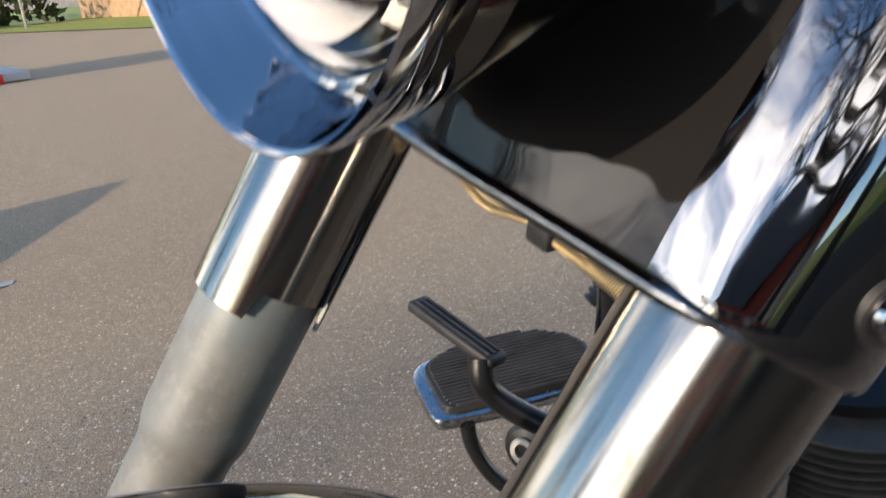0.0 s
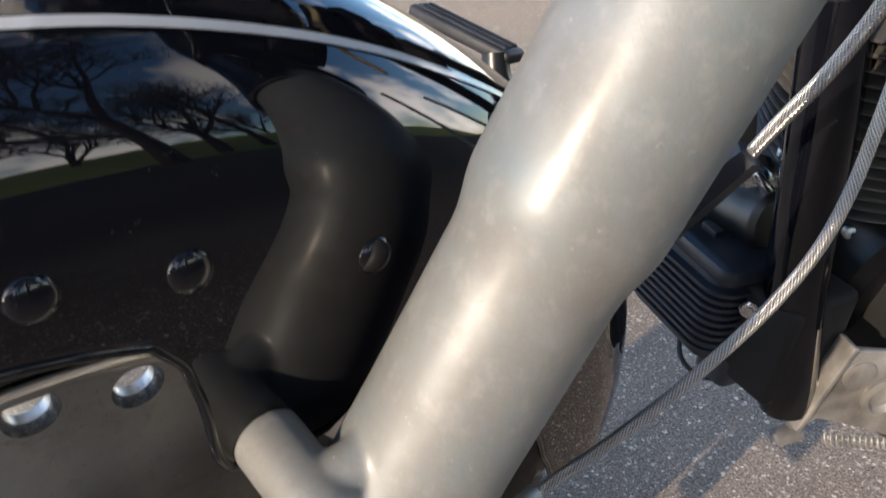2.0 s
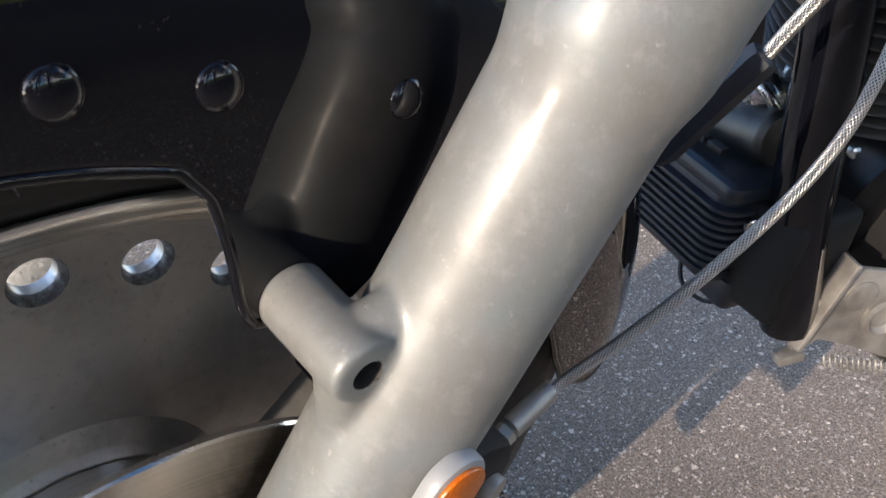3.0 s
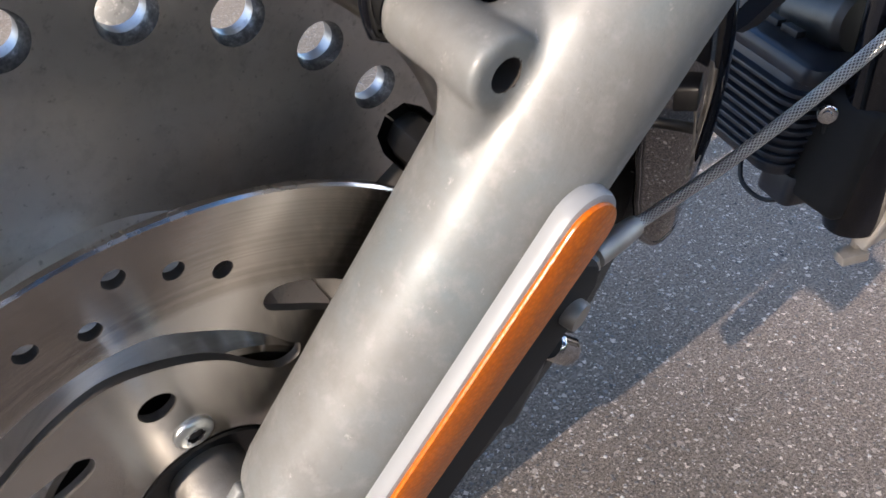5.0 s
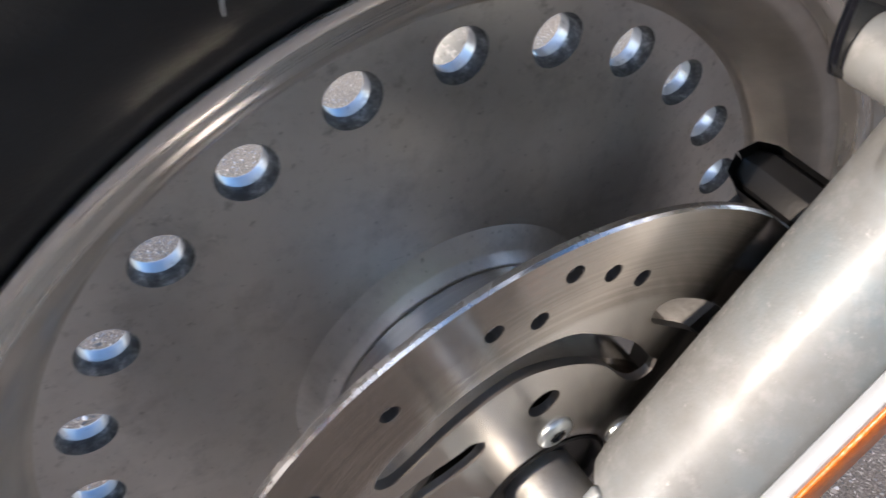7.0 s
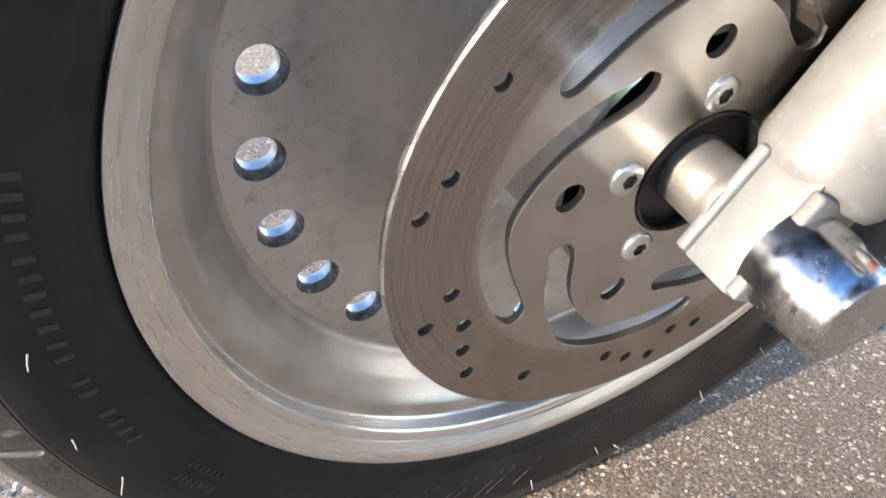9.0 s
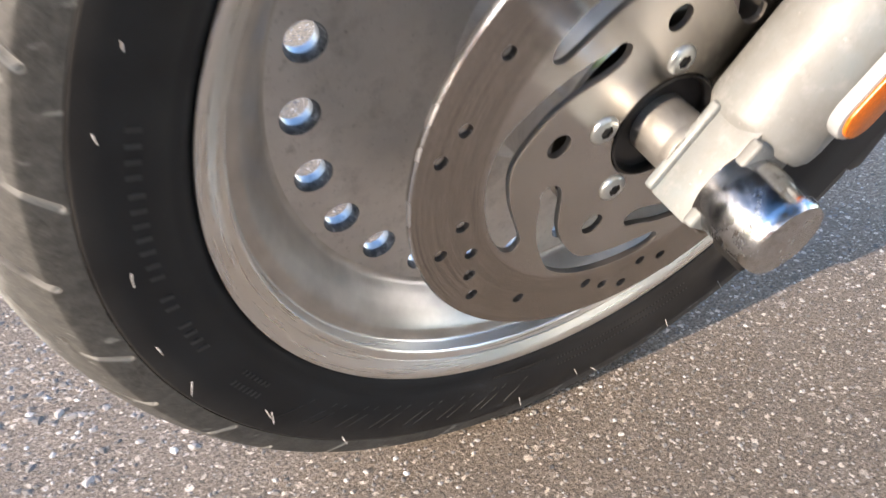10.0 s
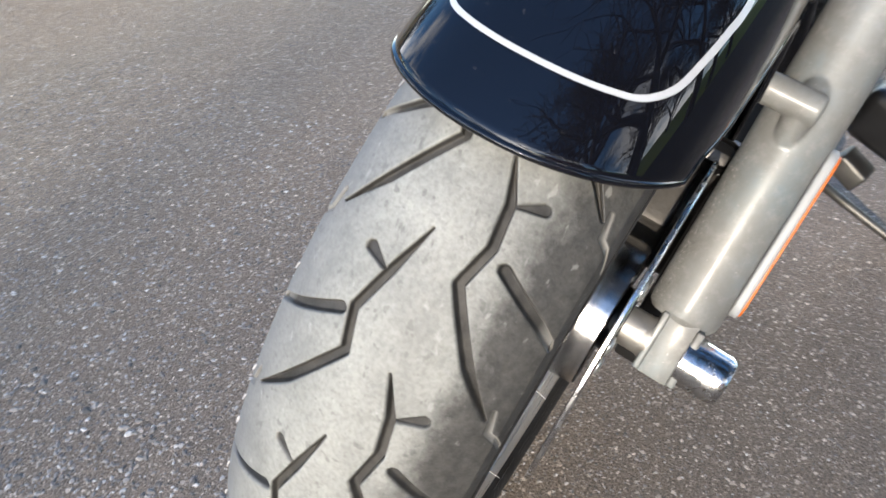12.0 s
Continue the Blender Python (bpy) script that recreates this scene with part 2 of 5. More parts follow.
DARK_BORE, *_ = material("dark_bore_wall", (0.055, 0.05, 0.046), 0.7, 0.3)
# tyre: dusty worn tread, blacker flanks
TREAD, n, l, b = material("worn_tread_rubber", (0.2, 0.2, 0.19), 0.62)
b.inputs["Specular IOR Level"].default_value = 0.5
v = coords(n)
dust, fine, pits = noise_tex(n, l, v, 22, 6, 0.62), noise_tex(n, l, v, 420, 4, 0.6), noise_tex(n, l, v, 160, 2, 0.5)
col = ramp(n, l, dust, [(0.3, (0.170, 0.175, 0.164)), (0.5, (0.264, 0.270, 0.249)), (0.72, (0.352, 0.358, 0.328))])
col = mixcol(n, l, ramp(n, l, fine, grey((0.35, 0.35), (0.6, 0.0))), col, (0.10, 0.10, 0.098))
col = mixcol(n, l, ramp(n, l, pits, grey((0.65, 0), (0.71, 0.5))), col, (0.10, 0.10, 0.096))
sep = n.new("ShaderNodeSeparateXYZ")
l.new(v, sep.inputs[0])
off = n.new("ShaderNodeMath")
off.operation = "SUBTRACT"
off.inputs[1].default_value = 0.0055
l.new(sep.outputs[1], off.inputs[0])
side = n.new("ShaderNodeMath")
side.operation = "ABSOLUTE"
near_side = n.new("ShaderNodeMath")
near_side.operation = "MULTIPLY"
near_side.inputs[1].default_value = -1.0
l.new(off.outputs[0], near_side.inputs[0])
l.new(off.outputs[0], side.inputs[0])
ragged = n.new("ShaderNodeMath")
ragged.operation = "MULTIPLY_ADD"
ragged.inputs[1].default_value = 0.034
l.new(noise_tex(n, l, v, 62, 7, 0.72), ragged.inputs[0])
l.new(near_side.outputs[0], ragged.inputs[2])
# the near shoulder is darker, with a ragged edge
near_dark = ramp(n, l, noise_tex(n, l, v, 130, 5, 0.7), [(0.38, (0.024, 0.0235, 0.0225)), (0.72, (0.072, 0.070, 0.064))])
col = mixcol(n, l, ramp(n, l, ragged.outputs[0], grey((0.047, 0.0), (0.062, 0.94))), col, near_dark)
# the other shoulder's bluish skylit shade is painted in as grey
col = mixcol(n, l, ramp(n, l, off.outputs[0], grey((0.026, 0.0), (0.062, 0.72))), col, (0.130, 0.135, 0.145))
# short scuffs and nicks along the tread
nick = noise_tex(n, l, mapping(n, l, v, (55, 210, 130)), 1.0, 3, 0.5)
col = mixcol(n, l, ramp(n, l, nick, grey((0.66, 0.0), (0.72, 0.4))), col, (0.075, 0.075, 0.072))
col = mixcol(n, l, ramp(n, l, nick, grey((0.27, 0.35), (0.34, 0.0))), col, (0.43, 0.435, 0.41))
# groove floors blacken with cut depth: unworn rubber with recess shade painted in
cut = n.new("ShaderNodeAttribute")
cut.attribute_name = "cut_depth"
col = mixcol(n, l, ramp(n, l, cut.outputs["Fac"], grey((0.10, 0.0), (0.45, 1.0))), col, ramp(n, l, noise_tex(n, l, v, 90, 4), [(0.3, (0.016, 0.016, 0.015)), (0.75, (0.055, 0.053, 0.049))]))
# the shallow groove ends on the shoulders are paler
ends = n.new("ShaderNodeMath")
ends.operation = "MULTIPLY"
l.new(ramp(n, l, cut.outputs["Fac"], grey((0.04, 0.0), (0.2, 0.8))), ends.inputs[0])
l.new(ramp(n, l, side.outputs[0], grey((0.0565, 0.0), (0.0600, 1.0))), ends.inputs[1])
col = mixcol(n, l, ends.outputs[0], col, (0.24, 0.238, 0.222))
l.new(col, b.inputs["Base Color"])
bump(n, l, b, fine, 0.5, 0.0008)
FLANK, n, l, b = material("black_tyre_flank", (0.018, 0.018, 0.019), 0.55)
v = coords(n)
l.new(ramp(n, l, noise_tex(n, l, v, 30, 6, 0.6), [(0.35, (0.016, 0.0155, 0.0155)), (0.8, (0.032, 0.031, 0.030))]), b.inputs["Base Color"])
b.inputs["Specular IOR Level"].default_value = 0.22
l.new(ramp(n, l, noise_tex(n, l, v, 60, 4), grey((0.3, 0.45), (0.7, 0.66))), b.inputs["Roughness"])
bump(n, l, b, noise_tex(n, l, v, 900, 3), 0.25, 0.0004)
HAIR, *_ = material("pale_worn_rubber", (0.42, 0.41, 0.40), 0.6)
MOULD, *_ = material("raised_tyre_lettering", (0.030, 0.029, 0.0285), 0.5)

GLOSS, n, l, b = material("gloss_black_paint", (0.004, 0.0045, 0.007), 0.25, 0.0, 1.0)
b.inputs["Coat Roughness"].default_value = 0.015
b.inputs["Coat IOR"].default_value = 1.54
b.inputs["Specular IOR Level"].default_value = 0.0
v = coords(n)
l.new(ramp(n, l, noise_tex(n, l, v, 240, 3, 0.7), [(0.66, (0.004, 0.0045, 0.007)), (0.76, (0.03, 0.03, 0.032))]), b.inputs["Base Color"])
STRIPE, *_ = material("white_pinstripe_paint", (0.50, 0.52, 0.54), 0.25, 0.0, 0.6)


def black_part(name, base, rough, scale=500):
    m, n, l, b = material(name, base, rough)
    v = coords(n)
    l.new(ramp(n, l, noise_tex(n, l, v, 40, 5), [(0.3, tuple(c * 0.7 for c in base)), (0.75, tuple(c * 1.6 for c in base))]), b.inputs["Base Color"])
    bump(n, l, b, noise_tex(n, l, v, scale, 3), 0.2, 0.0004)
    return m


RUBBER = black_part("black_rubber", (0.016, 0.017, 0.019), 0.55)
# lighter copy of the rubber paints the highlights along the footboard ribs
RIB_RUBBER = black_part("highlit_rib_rubber", (0.032, 0.034, 0.037), 0.5)
# blacker than the satin black: shade put into the colour of these parts
DEEP_BLACK = black_part("painted_shade_black", (0.005, 0.005, 0.0055), 0.75)
SATIN_BLACK = black_part("satin_black_paint", (0.007, 0.0073, 0.008), 0.32)
CRINKLE = black_part("black_powder_coat", (0.018, 0.022, 0.030), 0.36, 1400)
CALIPER = satin_metal("dusty_grey_caliper", (0.075, 0.073, 0.070), 0.5, 0.4, 0.5, 300, 0.35)
FIN = satin_metal("engine_alloy", (0.12, 0.118, 0.112), 0.45, 0.2, 0.4, 300)

BLACK_FIN = satin_metal("black_enamelled_fin", (0.105, 0.100, 0.093), 0.38, 0.3, 0.3, 400, 0.5)

AMBER, n, l, b = material("amber_reflector", (0.80, 0.20, 0.012), 0.3, 0.0, 0.25)
vo = n.new("ShaderNodeTexVoronoi")
vo.inputs["Scale"].default_value = 520
l.new(coords(n), vo.inputs["Vector"])
l.new(ramp(n, l, vo.outputs["Distance"], [(0.0, (0.74, 0.175, 0.003)), (0.7, (0.56, 0.115, 0.002))]), b.inputs["Base Color"])
b.inputs["Subsurface Weight"].default_value = 0.0
bump(n, l, b, vo.outputs["Distance"], 0.12, 0.001)
WHITE_PLASTIC, *_ = material("pale_grey_plastic", (0.30, 0.316, 0.325), 0.4)


def braided(name, c1, c2, scale):
    m, n, l, b = material(name, c1, 0.28, 0.9)
    uv = n.new("ShaderNodeUVMap").outputs[0]
    w1, w2 = n.new("ShaderNodeTexWave"), n.new("ShaderNodeTexWave")
    for w, dx in ((w1, 1.0), (w2, -1.0)):
        rot = n.new("ShaderNodeMapping")
        rot.inputs["Rotation"].default_value = (0, 0, dx * 0.62)
        l.new(uv, rot.inputs["Vector"])
        l.new(rot.outputs[0], w.inputs["Vector"])
        w.inputs["Scale"].default_value = scale
        w.wave_profile = "SIN"
    mul = n.new("ShaderNodeMath")
    mul.operation = "MAXIMUM"
    l.new(w1.outputs["Fac"], mul.inputs[0])
    l.new(w2.outputs["Fac"], mul.inputs[1])
    l.new(ramp(n, l, mul.outputs[0], [(0.35, c2), (0.85, c1)]), b.inputs["Base Color"])
    bump(n, l, b, mul.outputs[0], 0.6, 0.0015)
    return m


BRAID = braided("braided_steel_hose", (0.78, 0.76, 0.73), (0.09, 0.085, 0.08), 0.25)
BRAID_GOLD = braided("clear_coated_braided_hose", (0.60, 0.47, 0.27), (0.14, 0.10, 0.05), 0.32)

GLASS, n, l, b = material("headlight_glass", (1, 1, 1), 0.0)
b.inputs["Transmission Weight"].default_value = 1.0
b.inputs["IOR"].default_value = 1.5
REFLECTOR, *_ = material("headlight_reflector", (0.52, 0.535, 0.55), 0.4, 0.5)

# asphalt: brown-grey binder with pale and dark chippings of three sizes
ASPHALT, n, l, b = material("asphalt", (0.2, 0.18, 0.16), 0.82)
b.inputs["Specular IOR Level"].default_value = 0.28
v = coords(n)
wob = n.new("ShaderNodeTexNoise")
wob.inputs["Scale"].default_value = 260
wob.inputs["Detail"].default_value = 2
l.new(v, wob.inputs["Vector"])
shift = n.new("ShaderNodeVectorMath")
shift.operation = "MULTIPLY_ADD"
shift.inputs[1].default_value = (0.0075, 0.0075, 0.0)
l.new(wob.outputs["Color"], shift.inputs[0])
l.new(v, shift.inputs[2])
# tan surface towards the lawn, greyer by the wheel, browner and darker beyond it
sepw = n.new("ShaderNodeSeparateXYZ")
l.new(v, sepw.inputs[0])
zone = n.new("ShaderNodeMath")
zone.operation = "MULTIPLY_ADD"
zone.inputs[1].default_value = 0.9
l.new(noise_tex(n, l, v, 1.3, 5, 0.6), zone.inputs[0])
l.new(sepw.outputs[1], zone.inputs[2])
place = n.new("ShaderNodeMapRange")
place.inputs["From Min"].default_value, place.inputs["From Max"].default_value = -2.0, 2.4
l.new(zone.outputs[0], place.inputs["Value"])
# dark low end: shade painted on the camera's side, to blacken the fender's reflection
tint = ramp(n, l, place.outputs[0], [(0.22, (0.040, 0.036, 0.033)), (0.31, (0.120, 0.105, 0.090)), (0.38, (0.172, 0.150, 0.128)), (0.445, (0.225, 0.200, 0.176)), (0.523, (0.264, 0.236, 0.206)), (0.669, (0.312, 0.270, 0.225)), (0.758, (0.320, 0.280, 0.232)), (0.86, (0.385, 0.337, 0.270)), (1.0, (0.40, 0.340, 0.266))])
# a paler, browner patch under the engine
off = n.new("ShaderNodeVectorMath")
off.operation = "DISTANCE"
off.inputs[1].default_value = (0.78, -0.07, 0.0)
l.new(v, off.inputs[0])
blot = n.new("ShaderNodeMath")
blot.operation = "MULTIPLY_ADD"
blot.inputs[1].default_value = 0.25
l.new(noise_tex(n, l, v, 7, 5, 0.65), blot.inputs[0])
l.new(off.outputs["Value"], blot.inputs[2])
tint = mixcol(n, l, ramp(n, l, blot.outputs[0], grey((0.30, 0.9), (0.52, 0.0))), tint, (0.345, 0.305, 0.27))
col = mixcol(n, l, 0.35, tint, ramp(n, l, noise_tex(n, l, v, 24, 6, 0.68), grey((0.3, 0.14), (0.7, 0.30))))
col = mixcol(n, l, ramp(n, l, noise_tex(n, l, v, 360, 4, 0.75), grey((0.40, 0.85), (0.60, 0.0))), col, (0.052, 0.048, 0.045))
height = None
for scale, pick, lo, hi, seen, tones in (
    (330, 2, 0.26, 0.38, 0.25, [(0.0, (0.08, 0.075, 0.071)), (0.5, (0.21, 0.195, 0.18)), (0.85, (0.40, 0.375, 0.35)), (1.0, (0.66, 0.645, 0.62))]),
    (150, 1, 0.29, 0.35, 0.45, [(0.0, (0.10, 0.094, 0.088)), (0.5, (0.22, 0.203, 0.187)), (0.80, (0.42, 0.395, 0.37)), (1.0, (0.66, 0.645, 0.62))]),
    (82, 0, 0.24, 0.285, 0.74, [(0.0, (0.12, 0.112, 0.105)), (0.4, (0.24, 0.222, 0.205)), (0.75, (0.42, 0.395, 0.37)), (1.0, (0.64, 0.62, 0.59))]),
):
    vo = n.new("ShaderNodeTexVoronoi")
    vo.inputs["Scale"].default_value = scale
    l.new(shift.outputs[0], vo.inputs["Vector"])
    parts = n.new("ShaderNodeSeparateColor")
    l.new(vo.outputs["Color"], parts.inputs[0])
    core = ramp(n, l, vo.outputs["Distance"], grey((lo, 1.0), (hi, 0.0)))
    shown = ramp(n, l, parts.outputs[(pick + 1) % 3], grey((seen, 0.0), (seen + 0.03, 0.94)))
    mask = n.new("ShaderNodeMath")
    mask.operation = "MULTIPLY"
    l.new(core, mask.inputs[0])
    l.new(shown, mask.inputs[1])
    col = mixcol(n, l, mask.outputs[0], col, ramp(n, l, parts.outputs[pick], tones))
    if height is None:
        height = mask.outputs[0]
    else:
        add = n.new("ShaderNodeMath")
        add.operation = "MULTIPLY_ADD"
        add.inputs[1].default_value = 1.3
        l.new(mask.outputs[0], add.inputs[0])
        l.new(height, add.inputs[2])
        height = add.outputs[0]
gain = n.new("ShaderNodeVectorMath")
gain.operation = "SCALE"
gain.inputs[3].default_value = 4.6
l.new(tint, gain.inputs[0])
col = mixcol(n, l, 0.9, col, gain.outputs[0], "MULTIPLY")
l.new(col, b.inputs["Base Color"])
l.new(ramp(n, l, height, grey((0.0, 0.88), (1.0, 0.62))), b.inputs["Roughness"])
nb = bump(n, l, b, height, 0.7, 0.0022)
bump(n, l, b, noise_tex(n, l, v, 300, 6, 0.7), 0.9, 0.0026, nb)

GRASS, n, l, b = material("lawn", (0.1, 0.16, 0.03), 0.8)
l.new(ramp(n, l, noise_tex(n, l, coords(n), 6, 6), [(0.3, (0.16, 0.22, 0.035)), (0.7, (0.30, 0.34, 0.07))]), b.inputs["Base Color"])
BARK, n, l, b = material("bark", (0.05, 0.042, 0.035), 0.9)
l.new(ramp(n, l, noise_tex(n, l, coords(n), 12, 6), [(0.3, (0.012, 0.010, 0.009)), (0.7, (0.034, 0.029, 0.024))]), b.inputs["Base Color"])
TAN, n, l, b = material("tan_timber", (0.42, 0.27, 0.15), 0.7)
l.new(ramp(n, l, noise_tex(n, l, coords(n), 5, 5), [(0.3, (0.36, 0.22, 0.12)), (0.7, (0.50, 0.33, 0.19))]), b.inputs["Base Color"])
HEDGE, n, l, b = material("dark_hedge_leaves", (0.02, 0.03, 0.012), 0.7)
l.new(ramp(n, l, noise_tex(n, l, coords(n), 20, 4), [(0.3, (0.012, 0.018, 0.008)), (0.7, (0.04, 0.055, 0.02))]), b.inputs["Base Color"])
RED, *_ = material("red_paint", (0.55, 0.012, 0.015), 0.4)
PALE_BOARD, *_ = material("weathered_grey_board", (0.40, 0.40, 0.41), 0.6)
STONE, n, l, b = material("loose_chippings", (0.4, 0.38, 0.35), 0.8)
gi = n.new("ShaderNodeNewGeometry")
l.new(ramp(n, l, gi.outputs["Random Per Island"], [(0.0, (0.10, 0.095, 0.09)), (0.5, (0.22, 0.205, 0.19)), (0.85, (0.37, 0.35, 0.326)), (1.0, (0.60, 0.583, 0.558))]), b.inputs["Base Color"])


# ================= mesh helpers =================
import functools

from mathutils.geometry import tessellate_polygon


def part(name, bm, mat, parent=None, label="", sharp=35):
    """Link a bmesh as one mesh object under a thing or a part."""
    me = bpy.data.meshes.new(name)
    bm.normal_update()
    bm.to_mesh(me)
    bm.free()
    for m in mat if isinstance(mat, (list, tuple)) else [mat]:
        me.materials.append(m)
    me.shade_smooth()
    me.set_sharp_from_angle(angle=radians(sharp))
    ob = new(name, me)
    if parent:
        ob.parent = parent
    if label:
        tagged(ob, label)
    return ob


def add_lathe(bm, prof, n=128, c=(0, 0, 0), close=False, axis=None):
    """Turn a profile of (radius, along) about an axis through c (the axle's direction, +y, if none is given)."""
    q = Vector((0, 1, 0)).rotation_difference(Vector(axis)) if axis is not None else None
    full = [prof[0]]
    for (r0, y0), (r1, y1) in zip(prof, prof[1:]):      # support rings keep long runs straight in the shading
        d = math.hypot(r1 - r0, y1 - y0)
        if d > 0.006:
            full += [(r0 + (r1 - r0) * k, y0 + (y1 - y0) * k) for k in (0.0012 / d, 1 - 0.0012 / d)]
        full.append((r1, y1))
    prof = full
    rings = []
    for r, y in prof:
        ring = []
        for i in range(n):
            a = 2 * math.pi * i / n
            p = Vector((r * math.cos(a), y, r * math.sin(a)))
            ring.append(bm.verts.new((q @ p if q else p) + Vector(c)))
        rings.append(ring)
    pairs = list(zip(rings, rings[1:])) + ([(rings[-1], rings[0])] if close else [])
    for a, b2 in pairs:
        for i in range(n):
            j = (i + 1) % n
            bm.faces.new((a[i], a[j], b2[j], b2[i]))
    if not close:
        for ring in (rings[0], rings[-1]):
            if prof[rings.index(ring)][0] > 1e-5:
                bm.faces.new(ring)
    bmesh.ops.recalc_face_normals(bm, faces=bm.faces)
    return bm


def lathe(prof, n=128, c=(0, 0, 0), close=False, axis=None):
    return add_lathe(bmesh.new(), prof, n, c, close, axis)


def add_box(bm, size, m, bev=0.003, seg=2):
    r = bmesh.ops.create_cube(bm, size=1.0, matrix=m @ Matrix.Diagonal((*size, 1)))
    ed = {e for vv in r["verts"] for e in vv.link_edges}
    if bev:
        bmesh.ops.bevel(bm, geom=list(ed), offset=bev, segments=seg, affect="EDGES", profile=0.5)
    return bm


def box(size, m, bev=0.003, seg=2):
    return add_box(bmesh.new(), size, m, bev, seg)


def smooth_path(pts, n=12):
    pts = [Vector(p) for p in pts]
    out = []
    for i in range(len(pts) - 1):
        p0, p1, p2, p3 = pts[max(i - 1, 0)], pts[i], pts[i + 1], pts[min(i + 2, len(pts) - 1)]
        for k in range(n):
            t = k / n
            out.append(0.5 * (2 * p1 + (p2 - p0) * t + (2 * p0 - 5 * p1 + 4 * p2 - p3) * t * t + (3 * p1 - p0 - 3 * p2 + p3) * t ** 3))
    return out + [pts[-1]]


def add_tube(bm, pts, radius, n=16, uv_turns=None):
    """Sweep a circle along points; radius a number or one per point."""
    pts = [Vector(p) for p in pts]
    rr = radius if isinstance(radius, (list, tuple)) else [radius] * len(pts)
    tang = [(pts[min(i + 1, len(pts) - 1)] - pts[max(i - 1, 0)]).normalized() for i in range(len(pts))]
    side = tang[0].orthogonal().normalized()
    rings, run, runs = [], 0.0, []
    for i, p in enumerate(pts):
        side = (side - tang[i] * side.dot(tang[i])).normalized()
        up = tang[i].cross(side)
        rings.append([bm.verts.new(p + (side * math.cos(2 * math.pi * k / n) + up * math.sin(2 * math.pi * k / n)) * rr[i]) for k in range(n)])
        run += (p - pts[i - 1]).length if i else 0
        runs.append(run)
    uv = bm.loops.layers.uv.verify() if uv_turns else None
    for i in range(len(rings) - 1):
        for k in range(n):
            j = (k + 1) % n
            fc = bm.faces.new((rings[i][k], rings[i][j], rings[i + 1][j], rings[i + 1][k]))
            if uv:
                for lp, (a, s) in zip(fc.loops, ((k, i), (k + 1, i), (k + 1, i + 1), (k, i + 1))):
                    lp[uv].uv = (a / n * uv_turns, runs[s] / (2 * math.pi * rr[0]) * uv_turns)
    bm.faces.new(rings[0][::-1])
    bm.faces.new(rings[-1])
    return bm


def tube(pts, radius, n=16, uv_turns=None):
    return add_tube(bmesh.new(), pts, radius, n, uv_turns)


def prism(outline, m, depth, bev=0.002):
    """A flat plate from a 2D outline, thick in local z, placed by m."""
    bm = bmesh.new()
    lo = [bm.verts.new((x, y, 0)) for x, y in outline]
    bm.faces.new(lo)
    r = bmesh.ops.extrude_face_region(bm, geom=bm.faces[:])
    bmesh.ops.translate(bm, verts=[g for g in r["geom"] if isinstance(g, bmesh.types.BMVert)], vec=(0, 0, depth))
    bmesh.ops.recalc_face_normals(bm, faces=bm.faces)
    if bev:
        rim = [e for e in bm.edges if len(e.link_faces) == 2 and e.calc_face_angle(0) > 0.6]
        bmesh.ops.bevel(bm, geom=rim, offset=bev, segments=2, affect="EDGES", profile=0.5)
    bmesh.ops.transform(bm, matrix=m, verts=bm.verts)
    return bm


# ================= ground and distance =================
def grid_plane(x0, x1, y0, y1, z=0.0):
    bm = bmesh.new()
    bm.faces.new([bm.verts.new(p) for p in ((x0, y0, z), (x1, y0, z), (x1, y1, z), (x0, y1, z))])
    return bm


ground = part("ground", grid_plane(-900, 900, -900, 900), ASPHALT)
tagged(ground, "grey-brown asphalt car park with pale chippings", "ground", kind="structure")

# ================= the motorcycle =================
LEAN_DEG, AXLE_Z = 15.22, 0.3081
bike = new("motorcycle")
bike.matrix_world = pose(0, 0, AXLE_Z, LEAN_DEG, -1.37)
tagged(bike, "black cruiser motorcycle with chrome fork leaning on its side stand", "motorcycle")
MID = 0.0055            # middle plane of the wheel along the axle
RAKE = 0.5445           # radians that the fork leans back
U = Vector((math.sin(RAKE), 0, math.cos(RAKE)))
V = Vector((math.cos(RAKE), 0, -math.sin(RAKE)))
FV = 0.0114             # how far the fork's axis passes behind the axle
YL, YR = -0.1153, 0.1265


def F(u, v, y):
    """A point by its way up the fork, behind the axle line and across."""
    return U * u + V * v + Vector((0, y, 0))


FORK_FRAME = Matrix(((V.x, 0, U.x, 0), (0, 1, 0, 0), (V.z, 0, U.z, 0), (0, 0, 0, 1)))   # local x = behind, y = across, z = up the fork


